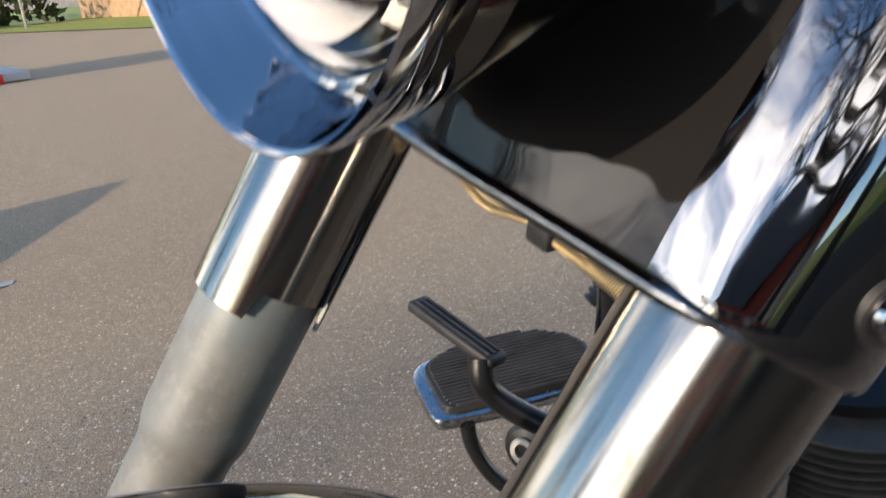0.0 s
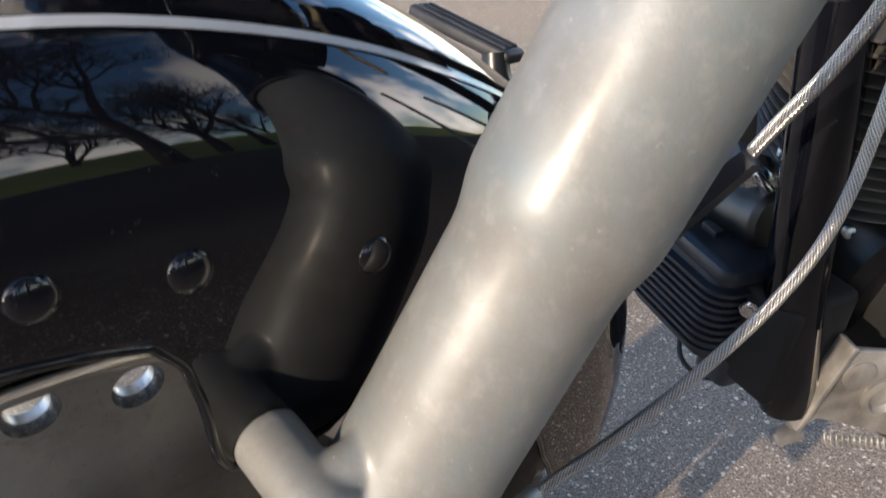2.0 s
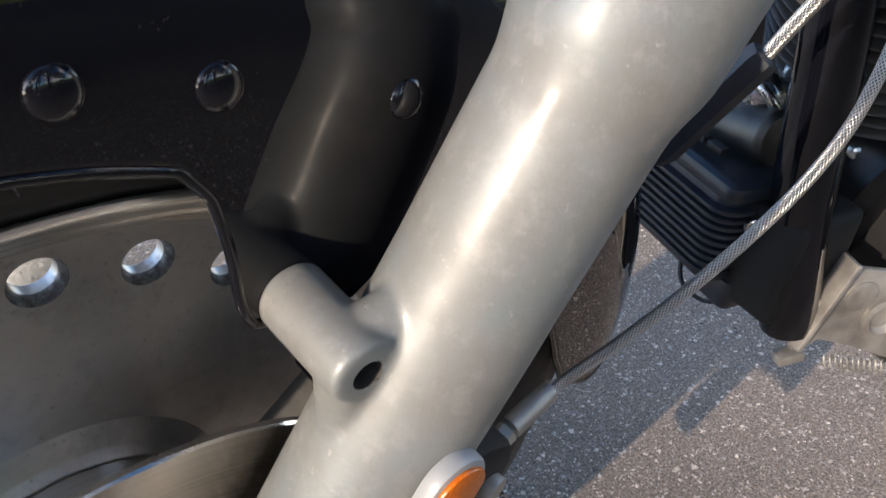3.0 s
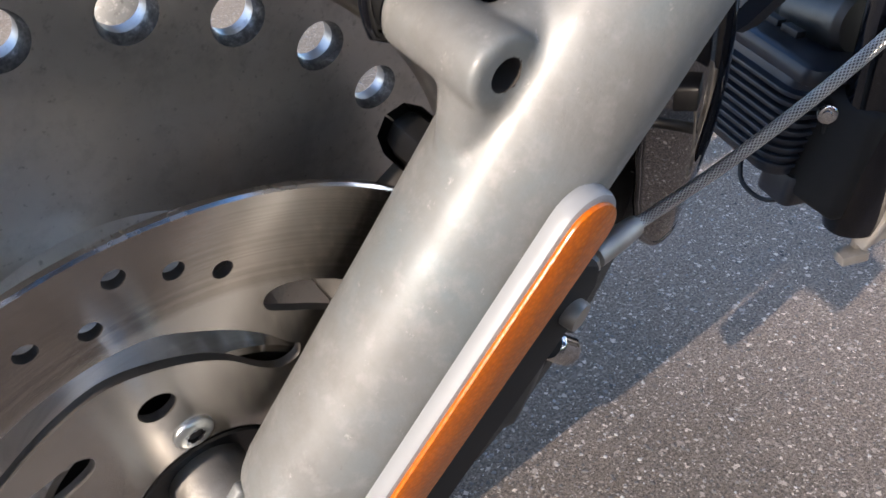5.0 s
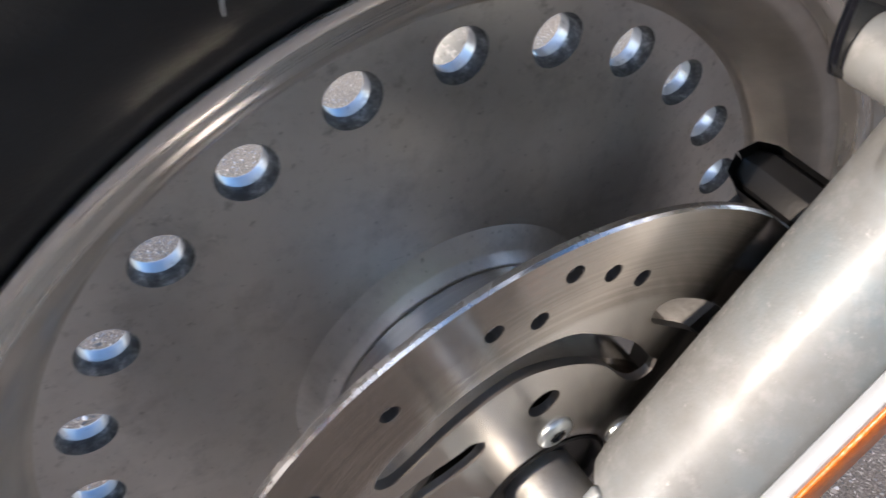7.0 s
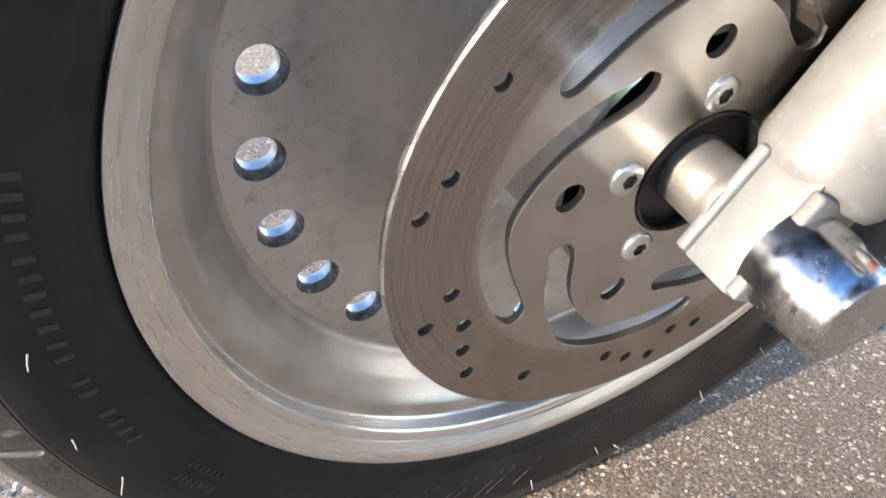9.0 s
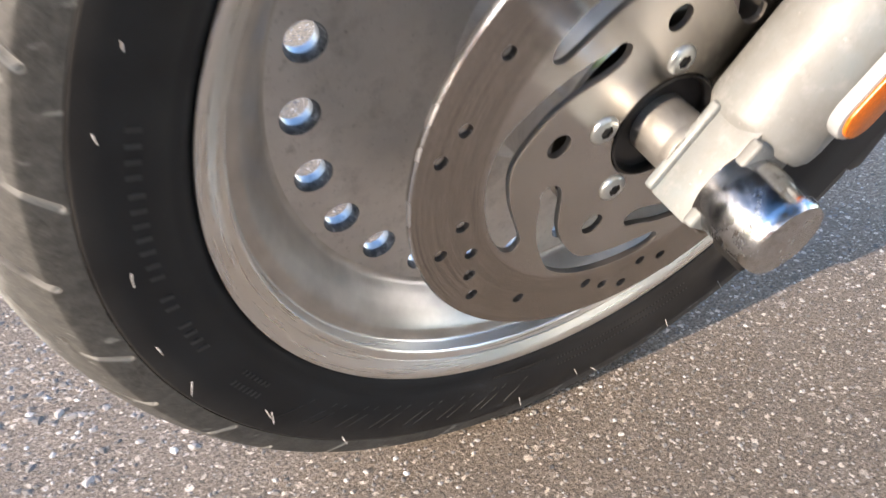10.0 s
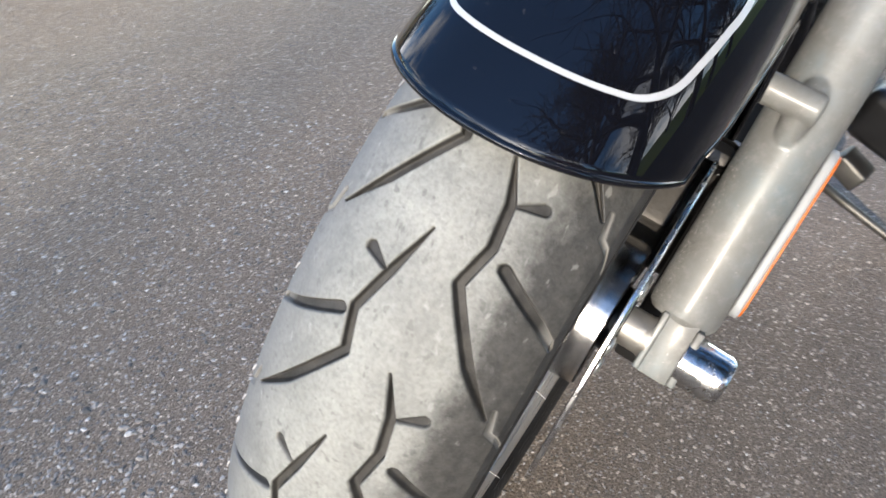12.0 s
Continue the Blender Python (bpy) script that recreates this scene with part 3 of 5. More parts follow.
# ---- front wheel ----
def wheel_disc():
    bm = bmesh.new()
    N, RH, RC, Y0, Y1 = 25, 0.0089, 0.166, 0.0, 0.012
    r_in, r_out = 0.142, 0.186
    half = math.pi / N
    phase = radians(123.2)
    for s in range(N):
        mid = phase + s * 2 * half
        a_len, up, dn = RC * half, r_out - RC, r_in - RC
        corner = [math.atan2(up, a_len), math.atan2(up, -a_len), math.atan2(dn, -a_len), math.atan2(dn, a_len)]
        angs = sorted({round(x % (2 * math.pi), 6) for x in [2 * math.pi * k / 28 for k in range(28)] + corner})

        def vert(da, dr, y):
            th = mid + da / RC
            return bm.verts.new(((RC + dr) * math.cos(th), y, (RC + dr) * math.sin(th)))

        rows_ = []
        for y, bevel in ((Y0, True), (Y1, False)):
            edge, lip, soft, wall = [], [], [], []
            for a in angs:
                c, sn = math.cos(a), math.sin(a)
                k = min([a_len / abs(c) if abs(c) > 1e-9 else 9, (up if sn > 0 else -dn) / abs(sn) if abs(sn) > 1e-9 else 9])
                edge.append(vert(c * k, sn * k, y))
                big, mid_, deep = (0.0023, 0.0011, 0.0052) if bevel else (0.0012, 0.0005, 0.0012)
                turn = 1 if bevel else -1
                lip.append(vert(c * (RH + big), sn * (RH + big), y))
                soft.append(vert(c * (RH + mid_), sn * (RH + mid_), y + turn * deep * 0.35))
                wall.append(vert(c * RH, sn * RH, y + turn * deep))
            rows_.append((edge, lip, soft, wall))
        seq = list(rows_[0]) + list(rows_[1][::-1])
        for q, (r0, r1) in enumerate(zip(seq, seq[1:])):
            for i in range(len(angs)):
                j = (i + 1) % len(angs)
                bm.faces.new((r0[i], r0[j], r1[j], r1[i])).material_index = 1 if q in (1, 2) else 0
    bmesh.ops.remove_doubles(bm, verts=bm.verts, dist=2e-5)
    # middle of the disc, both faces, and the hub
    add_lathe(bm, [(0.0660, 0.0), (0.142, 0.0), (0.142, 0.012), (0.08, 0.012), (0.06, 0.03), (0.05, 0.07), (0.03, 0.075), (0.02, 0.02)], 150)
    bmesh.ops.recalc_face_normals(bm, faces=bm.faces)
    return bm


wheel = part("front_wheel", wheel_disc(), (WHEEL, DUSTY_SHADE), bike, "grey cast alloy disc wheel with a ring of round holes", 30)


def rim_profile():
    near = [(0.1825, 0.0008), (0.1850, -0.0003), (0.1870, -0.0012), (0.1885, -0.0045), (0.1905, -0.0085), (0.1960, -0.0175), (0.2020, -0.0255), (0.2048, -0.0288), (0.2062, -0.0298), (0.2085, -0.0302), (0.2122, -0.0308), (0.2132, -0.0316), (0.2138, -0.0340), (0.2146, -0.0392), (0.2154, -0.0408), (0.2170, -0.0415), (0.2240, -0.0446), (0.2285, -0.0466), (0.2304, -0.0478), (0.2311, -0.0488), (0.2308, -0.0499), (0.2285, -0.0504), (0.2250, -0.0480), (0.2200, -0.0440)]
    return near


bm = lathe(rim_profile() + [(r, 0.016 - y) for r, y in rim_profile()[::-1]], 200, close=True)
part("hub_flange", lathe([(0.0660, -0.0108), (0.0668, -0.0104), (0.0700, -0.0066), (0.0790, -0.0008), (0.0800, -0.0002), (0.0808, 0.0003), (0.0660, 0.0006)], 160), WHEEL, wheel, "turned alloy hub flange", 18)
part("hub", lathe([(0.0365, -0.055), (0.0365, -0.0680), (0.0620, -0.0700), (0.0640, -0.0685), (0.0645, -0.058), (0.0655, -0.030), (0.0672, -0.0128), (0.0640, -0.0110)], 160), HUB, wheel, "polished bright wheel hub", 40)
for f in bm.faces:
    c = f.calc_center_median()
    f.material_index = 1 if math.hypot(c.x, c.z) < 0.2128 else 0
rim = part("rim", bm, (RIM, RIM_WELL), wheel, "machined bright alloy rim lip", 50)


# ---- tyre ----
def crown(w):
    rho = 0.085
    return 0.3235 - (rho - math.sqrt(rho * rho - min(abs(w), 0.084) ** 2))


def tread():
    """Tread with cut grooves: a fine skin about the axle, pushed in along the groove lines."""
    PITCH = 20.0
    A = [(129.3, -11.0), (132.8, -20.0), (136.5, -22.8), (140.2, -18.0), (146.0, -39.0), (149.8, -55.5)]
    B = [(137.4, 3.6), (142.0, 11.5), (146.2, 19.2), (149.8, 13.4), (155.6, 35.7), (159.4, 53.0)]
    C = [(137.5, -32.0), (140.1, -55.5), (141.6, -65.5)]
    E = [(147.0, 25.2), (149.5, 49.0), (150.8, 63.0)]
    D = [(128.8, -57.5), (131.1, -59.5), (133.2, -76.0)]
    D2 = [(138.5, 57.0), (140.8, 59.5), (142.9, 76.0)]
    ABR = [(132.9, -20.5), (131.8, -33.4)]
    BBR = [(142.4, 12.0), (141.2, 25.7)]
    mm = 5.646          # millimetres of tread per degree
    segs = []
    for line, hw0, hw1, dep in ((A, 2.7, 3.3, 5.2), (B, 2.7, 3.3, 5.2), (C, 3.5, 2.5, 4.6), (E, 3.5, 2.5, 4.6), (D, 1.4, 2.4, 2.4), (D2, 1.4, 2.4, 2.4), (ABR, 1.0, 3.6, 2.6), (BBR, 1.0, 3.6, 2.6)):
        k = len(line) - 1
        for i, (p, q) in enumerate(zip(line, line[1:])):
            w0, w1 = hw0 + (hw1 - hw0) * i / k, hw0 + (hw1 - hw0) * (i + 1) / k
            if len(line) > 4 and i == 0:
                w0 = 0.9
            if len(line) > 4 and i == k - 1:
                w1 = 1.0
            segs.append((p[0] * mm, p[1], q[0] * mm, q[1], w0, w1, dep))
    nw = 300
    ang = np.radians(np.concatenate([np.arange(98, 238, 0.09), np.arange(238, 458, 0.6)]) % 360)
    na = len(ang)
    w = np.linspace(-79.8, 79.8, nw)
    S_, W_ = np.meshgrid((np.degrees(ang) % PITCH) * mm, w, indexing="ij")
    depth = np.zeros_like(S_)
    for x0, y0, x1, y1, w0, w1, dep in segs:
        base = math.floor(x0 / (PITCH * mm)) * PITCH * mm
        for sh in (-1, 0, 1):
            ax, bx = x0 - base + sh * PITCH * mm, x1 - base + sh * PITCH * mm
            dx, dy = bx - ax, y1 - y0
            t = np.clip(((S_ - ax) * dx + (W_ - y0) * dy) / (dx * dx + dy * dy), 0, 1)
            d = np.hypot(S_ - ax - t * dx, W_ - y0 - t * dy)
            g = dep * np.clip((w0 + (w1 - w0) * t - d) / 1.2, 0, 1)
            depth = np.maximum(depth, g)
    # past the crown the skin turns down over the shoulder
    past = np.clip((np.abs(W_) - 63.5) / 16.3, 0, 1)
    wm = np.clip(W_ / 1000, -0.0635, 0.0635)
    R_ = 0.3235 - (0.085 - np.sqrt(0.085 ** 2 - wm ** 2)) - 0.0158 * past - depth / 1000 * (1 - 0.8 * past)
    wm = wm + np.sign(W_) * (0.0027 * past ** 0.6 - depth / 1000 * 0.25 * (past > 0))
    th = np.repeat(ang[:, None], nw, 1)
    co = np.stack([R_ * np.cos(th), wm + MID, R_ * np.sin(th)], -1).reshape(-1, 3)
    i, j = np.meshgrid(np.arange(na), np.arange(nw - 1), indexing="ij")
    i2 = (i + 1) % na
    quads = np.stack([i * nw + j, i * nw + j + 1, i2 * nw + j + 1, i2 * nw + j], -1).reshape(-1, 4)
    me = bpy.data.meshes.new("tread")
    me.from_pydata(co.tolist(), [], quads.tolist())
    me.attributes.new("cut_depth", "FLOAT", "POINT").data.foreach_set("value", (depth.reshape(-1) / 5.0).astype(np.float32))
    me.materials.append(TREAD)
    me.shade_smooth()
    return me


def tyre_flank():
    half = [(0.2285, 0.0500), (0.2335, 0.0545), (0.2375, 0.0575), (0.2395, 0.0575), (0.2430, 0.0605), (0.2530, 0.0645), (0.2660, 0.0668), (0.2772, 0.0668), (0.2783, 0.0666), (0.2788, 0.0660), (0.2788, 0.0640), (0.2800, 0.0600)]
    bm = bmesh.new()
    for sgn in (-1, 1):
        prof = [(r, MID + sgn * w) for r, w in half]
        rings = [[bm.verts.new((r * math.cos(2 * math.pi * k / 220), y, r * math.sin(2 * math.pi * k / 220))) for k in range(220)] for r, y in prof]
        for a, b2 in zip(rings, rings[1:]):
            for k in range(220):
                kk = (k + 1) % 220
                bm.faces.new((a[k], a[kk], b2[kk], b2[k])).material_index = 0
    bmesh.ops.recalc_face_normals(bm, faces=bm.faces)
    return bm


tyre = part("tyre", tyre_flank(), FLANK, wheel, "black tyre with a dusty worn tread", 60)
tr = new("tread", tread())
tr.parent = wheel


# moulding hairs, raised lettering blocks and short ribs on the near flank
def flank_y(r):
    return MID - float(np.interp(r, [0.2430, 0.2530, 0.2660, 0.2780, 0.2860, 0.2925], [0.0605, 0.0645, 0.0668, 0.0668, 0.0656, 0.0640]))


def on_flank(r, a, out=0.0):
    return Vector((r * math.cos(a), flank_y(r) - out, r * math.sin(a)))


rnd = random.Random(4)
for k in range(32):
    a, r = rnd.uniform(0, 2 * math.pi), rnd.choice((0.252, 0.264, 0.270, 0.275))
    p0 = on_flank(r, a)
    tilt = Vector((rnd.uniform(-0.3, 0.3), -0.75, rnd.uniform(-0.3, 0.3)))
    part("moulding_hair", tube([p0, p0 + tilt * 0.0045, p0 + tilt * 0.0085 + Vector((rnd.uniform(-1, 1), 0, -0.6)) * 0.0005], [0.0004, 0.0003, 0.0002], 5), HAIR, tyre, sharp=80)
for k in range(22):
    a = radians(rnd.uniform(100, 200))
    w = 0.0628
    p0 = Vector((crown(w) * math.cos(a), MID + w, crown(w) * math.sin(a)))
    tilt = Vector((math.cos(a), 0.9, math.sin(a)))
    part("moulding_hair", tube([p0 - tilt * 0.0004, p0 + tilt * 0.0004, p0 + tilt * 0.0008 + Vector((-math.sin(a), 0, math.cos(a))) * rnd.uniform(0.002, 0.005)], [0.0009, 0.0007, 0.0004], 5), HAIR, tyre, sharp=80)
letters = bmesh.new()
for a0, r0, count, size, rows_ in ((166.5, 0.2575, 4, 0.0080, 1), (173.5, 0.2570, 5, 0.0085, 1), (182.5, 0.2565, 2, 0.0080, 1), (187.5, 0.2565, 2, 0.0080, 1), (192.5, 0.2560, 4, 0.0080, 1), (206, 0.2585, 7, 0.0042, 2), (258, 0.2400, 20, 0.0026, 1), (272, 0.2500, 40, 0.0034, 2)):
    for row in range(rows_):
        for i in range(count):
            a = radians(a0) + i * size * 0.92 / r0
            r = r0 - row * size * 1.7
            c = on_flank(r, a, 0.0001)
            add_box(letters, (size * 1.1, 0.0004, size * 0.34), Matrix.Translation(c) @ Matrix.Rotation(-a, 4, "Y"), 0)
tagged(part("lettering", letters, MOULD, tyre), "raised moulded lettering bars", kind="stuff")
ribs = bmesh.new()
for k in range(14):
    a = radians(217 + 3.3 * k + (1.3 if k % 2 else 0.0))
    p0, p1 = on_flank(0.2660, a, 0.0001), on_flank(0.2490, a + 0.075, 0.0001)
    add_tube(ribs, [p0, (p0 + p1) / 2 + Vector((0, -0.0003, 0)), p1], [0.0003, 0.0004, 0.0003], 4)
tagged(part("shoulder_ribs", ribs, MOULD, tyre), "fine slanted moulding ribs", kind="stuff")

# ---- brake rotor ----
HOLE_RINGS = {0.1185: [81.8, 102.4, 193.3, 204.7], 0.1257: [89.2, 110.0, 128.3, 146.8, 164.3, 212.2, 236.9], 0.1331: [96.6, 171.6, 199.0, 219.5]}
SLOT = [(0.0745, 126.5), (0.0757, 132.0), (0.0819, 141.4), (0.0882, 150.4), (0.0952, 159.5), (0.1018, 167.3), (0.1045, 175.6), (0.1054, 183.0), (0.1056, 192.0), (0.1056, 202.0), (0.1052, 210.5), (0.1030, 215.0), (0.0985, 216.4), (0.0935, 214.5), (0.0914, 208.7), (0.0912, 195.4), (0.0918, 182.8), (0.0891, 174.4), (0.0814, 162.7), (0.0737, 151.8), (0.0646, 139.4), (0.0622, 131.0), (0.0640, 126.0), (0.0690, 123.8)]


def ring2d(r, n, c=(0, 0)):
    return [Vector((c[0] + r * math.cos(2 * math.pi * k / n), c[1] + r * math.sin(2 * math.pi * k / n), 0)) for k in range(n)]


def rotor():
    """A flat disc with drilled holes and curved slots, cut right through."""
    loops = [ring2d(0.1452, 220), ring2d(0.0318, 64)]
    for r, angs in HOLE_RINGS.items():
        for a in angs + [x + 180 for x in angs if x < 170]:
            loops.append(ring2d(0.0037, 16, (r * math.cos(radians(a)), r * math.sin(radians(a)))))
    for k in range(5):
        a = radians(173.5 + 72 * k)
        loops.append(ring2d(0.0070, 24, (0.0668 * math.cos(a), 0.0668 * math.sin(a))))
        pts = [Vector((r * math.cos(radians(t + 72 * k)), r * math.sin(radians(t + 72 * k)), 0)) for r, t in SLOT]
        loops.append(smooth_path(pts + pts[:1], 4)[:-1])
    tris = tessellate_polygon(loops)
    flat = [p for lp in loops for p in lp]
    bm = bmesh.new()
    near = [bm.verts.new((p.x, -0.0795, p.y)) for p in flat]
    far = [bm.verts.new((p.x, -0.0755, p.y)) for p in flat]
    for t in tris:
        bm.faces.new([near[i] for i in t])
        bm.faces.new([far[i] for i in reversed(t)])
    rim_n = [bm.verts.new((0.1460 * p.x / 0.1452, -0.0784, 0.1460 * p.y / 0.1452)) for p in loops[0]]
    rim_f = [bm.verts.new((0.1460 * p.x / 0.1452, -0.0762, 0.1460 * p.y / 0.1452)) for p in loops[0]]
    start = 0
    for q, lp in enumerate(loops):
        m = len(lp)
        for i in range(m):
            a, b2 = start + i, start + (i + 1) % m
            if q == 0:
                j = (i + 1) % m
                bm.faces.new((near[a], near[b2], rim_n[j], rim_n[i])).material_index = 2
                bm.faces.new((rim_n[i], rim_n[j], rim_f[j], rim_f[i])).material_index = 2
                bm.faces.new((rim_f[i], rim_f[j], far[b2], far[a]))
            else:
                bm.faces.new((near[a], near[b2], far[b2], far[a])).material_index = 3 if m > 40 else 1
        start += m
    bmesh.ops.recalc_face_normals(bm, faces=bm.faces)
    return bm


part("brake_rotor", rotor(), (ROTOR, DARK_BORE, DULLED, CUT_EDGE), wheel, "drilled stainless brake rotor with curved slots", 25)


def torx_bolt(c, axis, r=0.0080, h=0.0026):
    bm = lathe([(r, 0), (r, h * 0.25), (r * 0.93, h * 0.6), (r * 0.75, h * 0.88), (r * 0.5, h), (r * 0.46, h), (r * 0.44, h * 0.4), (0.0004, h * 0.35)], 24, c, axis=axis)
    for k in range(6):
        a = k * math.pi / 3
        q = Vector((0, 1, 0)).rotation_difference(Vector(axis)) @ Vector((math.cos(a) * r * 0.5, h * 0.72, math.sin(a) * r * 0.5))
        add_lathe(bm, [(r * 0.12, -h * 0.34), (r * 0.12, h * 0.3)], 8, Vector(c) + q, axis=axis)
    for f in bm.faces:
        d = f.calc_center_median() - Vector(c)
        if (d - Vector(axis) * d.dot(Vector(axis))).length < r * 0.47 and d.dot(Vector(axis)) < h * 0.85:
            f.material_index = 1
    return bm


for k in range(5):
    a = radians(94.4 + 72 * k)
    part("rotor_bolt", torx_bolt((0.0412 * math.cos(a), -0.0795, 0.0412 * math.sin(a)), (0, -1, 0)), (ZINC, DARK_BORE), wheel, "pale zinc torx bolt")
part("hub_seal", lathe([(0.0295, -0.0750), (0.0312, -0.0800), (0.0300, -0.0806), (0.0286, -0.0780), (0.0280, -0.0650), (0.0170, -0.0640)], 64), SATIN_BLACK, wheel, "black hub seal ring")
part("axle_spacer", lathe([(0.0158, -0.0640), (0.0168, -0.0700), (0.0170, -0.0980), (0.0182, -0.1010), (0.0182, -0.1040)], 48), SPACER, wheel, "corroded grey axle spacer")


# ---- fork legs ----
def split_cover(y, sgn):
    """Thin sheet rolled round the leg: notched at its foot on the wheel's side, with an open seam behind the notch."""
    def foot(deg):
        d = abs((deg - 94.0 + 180) % 360 - 180)      # 90 faces the wheel
        return 0.4098 + 0.0172 * min(1.0, max(0.0, (37.0 - d) / 5.0)) ** 0.5

    bm = bmesh.new()
    degs = [57.5 - 2.5 * i for i in range(0, 143)]
    cols = []
    for deg in degs:
        th = radians(deg)
        out = V * math.cos(th) + Vector((0, -sgn * math.sin(th), 0))
        col_ = []
        for rr, lift in ((0.0362, 0.0004), (0.0385, 0.0)):
            us = [foot(deg) + lift, foot(deg) + lift + 0.0012, 0.43, 0.44] + [0.44 + 0.26 * i / 8 for i in range(1, 9)]
            col_.append([bm.verts.new(F(u, FV, y) + out * rr) for u in us])
        cols.append(col_)
    for c0, c1 in zip(cols, cols[1:]):
        for side in (0, 1):
            for i in range(len(c0[0]) - 1):
                bm.faces.new((c0[side][i], c1[side][i], c1[side][i + 1], c0[side][i + 1]))
        bm.faces.new((c0[0][0], c1[0][0], c1[1][0], c0[1][0]))
        bm.faces.new((c0[0][-1], c1[0][-1], c1[1][-1], c0[1][-1]))
    for c in (cols[0], cols[-1]):
        for i in range(len(c[0]) - 1):
            bm.faces.new((c[0][i], c[1][i], c[1][i + 1], c[0][i + 1]))
    bmesh.ops.recalc_face_normals(bm, faces=bm.faces)
    return bm


def fork_leg(name, y, sgn, label):
    rings = [(0.0180, 0.0225), (0.0255, 0.0245), (0.0285, 0.0290), (0.0294, 0.036), (0.0294, 0.302), (0.0297, 0.3065), (0.0308, 0.3120), (0.0323, 0.3180), (0.0331, 0.3230), (0.0333, 0.3290), (0.0333, 0.448), (0.030, 0.45)]
    bm = lathe(rings, 96, F(0, FV, y), axis=U)
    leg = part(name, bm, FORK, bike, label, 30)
    part("fork_cover", split_cover(y, sgn), POLISHED, leg, "polished stainless fork cover", 40)
    return leg


leg_l = fork_leg("fork_leg", YL, -1, "satin silver fork leg with an amber side reflector")
leg_r = fork_leg("fork_leg", YR, 1, "satin silver fork leg under a polished cover")

# rough casting flash down the back of each leg
rnd = random.Random(21)
for leg_, y_, turn in ((leg_l, YL, -0.55), (leg_r, YR, 0.55)):
    flash_pts, flash_rr = [], []
    for i in range(120):
        u_ = 0.17 + 0.235 * i / 119
        rr = 0.0292 if u_ < 0.302 else (0.0331 if u_ > 0.323 else 0.0292 + 0.0039 * (u_ - 0.302) / 0.021)
        flash_pts.append(F(u_, FV + rr * math.cos(turn), y_ + rr * math.sin(turn)))
        flash_rr.append(0.0004 + 0.0013 * rnd.random() ** 5)
    part("casting_flash", tube(flash_pts, flash_rr, 8), FORK, leg_, "rough bright casting flash", 70)

# fender boss on the near leg: a hollow stub that points across to the fender
boss_c = F(0.207, -0.0253, 0)
solid = lathe([(0.0001, 0.1515), (0.0280, 0.1520), (0.0294, 0.1720), (0.0297, 0.1900), (0.0297, 0.2260), (0.0294, 0.2420), (0.0280, 0.2600), (0.0001, 0.2605)], 96, F(0, FV, YL), axis=U)
add_lathe(solid, [(0.0001, -0.1214), (0.0108, -0.1214), (0.0122, -0.1200), (0.0125, -0.0790), (0.0001, -0.0785)], 48, boss_c)
for u_end in (0.170, 0.230):        # necks that run from the boss down and up the leg
    p0, p1 = F(u_end, -0.0040, -0.1120), F(0.207, -0.0245, -0.1090)
    add_lathe(solid, [(0.0001, 0.0), (0.0095, 0.0001), (0.0108, (p1 - p0).length), (0.0001, (p1 - p0).length + 0.0001)], 32, p0, axis=(p1 - p0).normalized())


def flowed(bm, cutter):
    """Joined solids run into one soft casting, with a bore cut through it."""
    bmesh.ops.recalc_face_normals(bm, faces=bm.faces)
    bmesh.ops.recalc_face_normals(cutter, faces=cutter.faces)
    obs = []
    for name, mesh in (("casting", bm), ("bore", cutter)):
        me = bpy.data.meshes.new(name)
        mesh.to_mesh(me)
        obs.append(new(name, me))
    skin = obs[0].modifiers.new("skin", "REMESH")
    skin.mode, skin.voxel_size = "VOXEL", 0.0010
    calm = obs[0].modifiers.new("calm", "SMOOTH")
    calm.factor, calm.iterations = 0.5, 26
    hole = obs[0].modifiers.new("hole", "BOOLEAN")
    hole.operation, hole.object = "DIFFERENCE", obs[1]
    bpy.context.view_layer.update()
    got = bpy.data.meshes.new_from_object(obs[0].evaluated_get(bpy.context.evaluated_depsgraph_get()))
    out = bmesh.new()
    out.from_mesh(got)
    for ob in obs:
        bpy.data.objects.remove(ob)
    return out


bm = flowed(solid, lathe([(0.0001, -0.1300), (0.0054, -0.1300), (0.0054, -0.0950), (0.0001, -0.0950)], 32, boss_c))
for f in bm.faces:
    d = f.calc_center_median() - boss_c
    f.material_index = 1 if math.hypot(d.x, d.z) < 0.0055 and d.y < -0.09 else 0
part("fender_boss", bm, (FORK, DARK_BORE), leg_l, "silver mounting boss with an open bolt hole", 50)

# bottom clamp round the axle
def bottom_clamp(parent, y, sgn):
    flat = Matrix(((1, 0, 0, 0), (0, 0, -1, 0), (0, 1, 0, 0), (0, 0, 0, 1)))
    web = [(-0.0100, 0.042), (-0.0125, 0.034), (-0.0137, 0.026), (-0.0140, 0.018), (-0.0140, 0.010), (-0.0140, -0.0245), (0.0150, -0.0245), (0.0150, 0.042)]
    part("axle_clamp", prism(web, FORK_FRAME @ pose(0, y + 0.0125 + sgn * 0.0035, 0) @ flat, 0.0250, 0.0015), FORK, parent, "cast alloy axle clamp", 40)
    part("clamp_rib", box((0.033, 0.0058, 0.0520), FORK_FRAME @ pose(-0.0002, y - sgn * 0.0110, 0.0025), 0.0018, 3), FORK, parent)
    part("clamp_rib", box((0.034, 0.0066, 0.0500), FORK_FRAME @ pose(-0.0004, y + sgn * 0.0185, 0.0022), 0.0018, 3), FORK, parent)


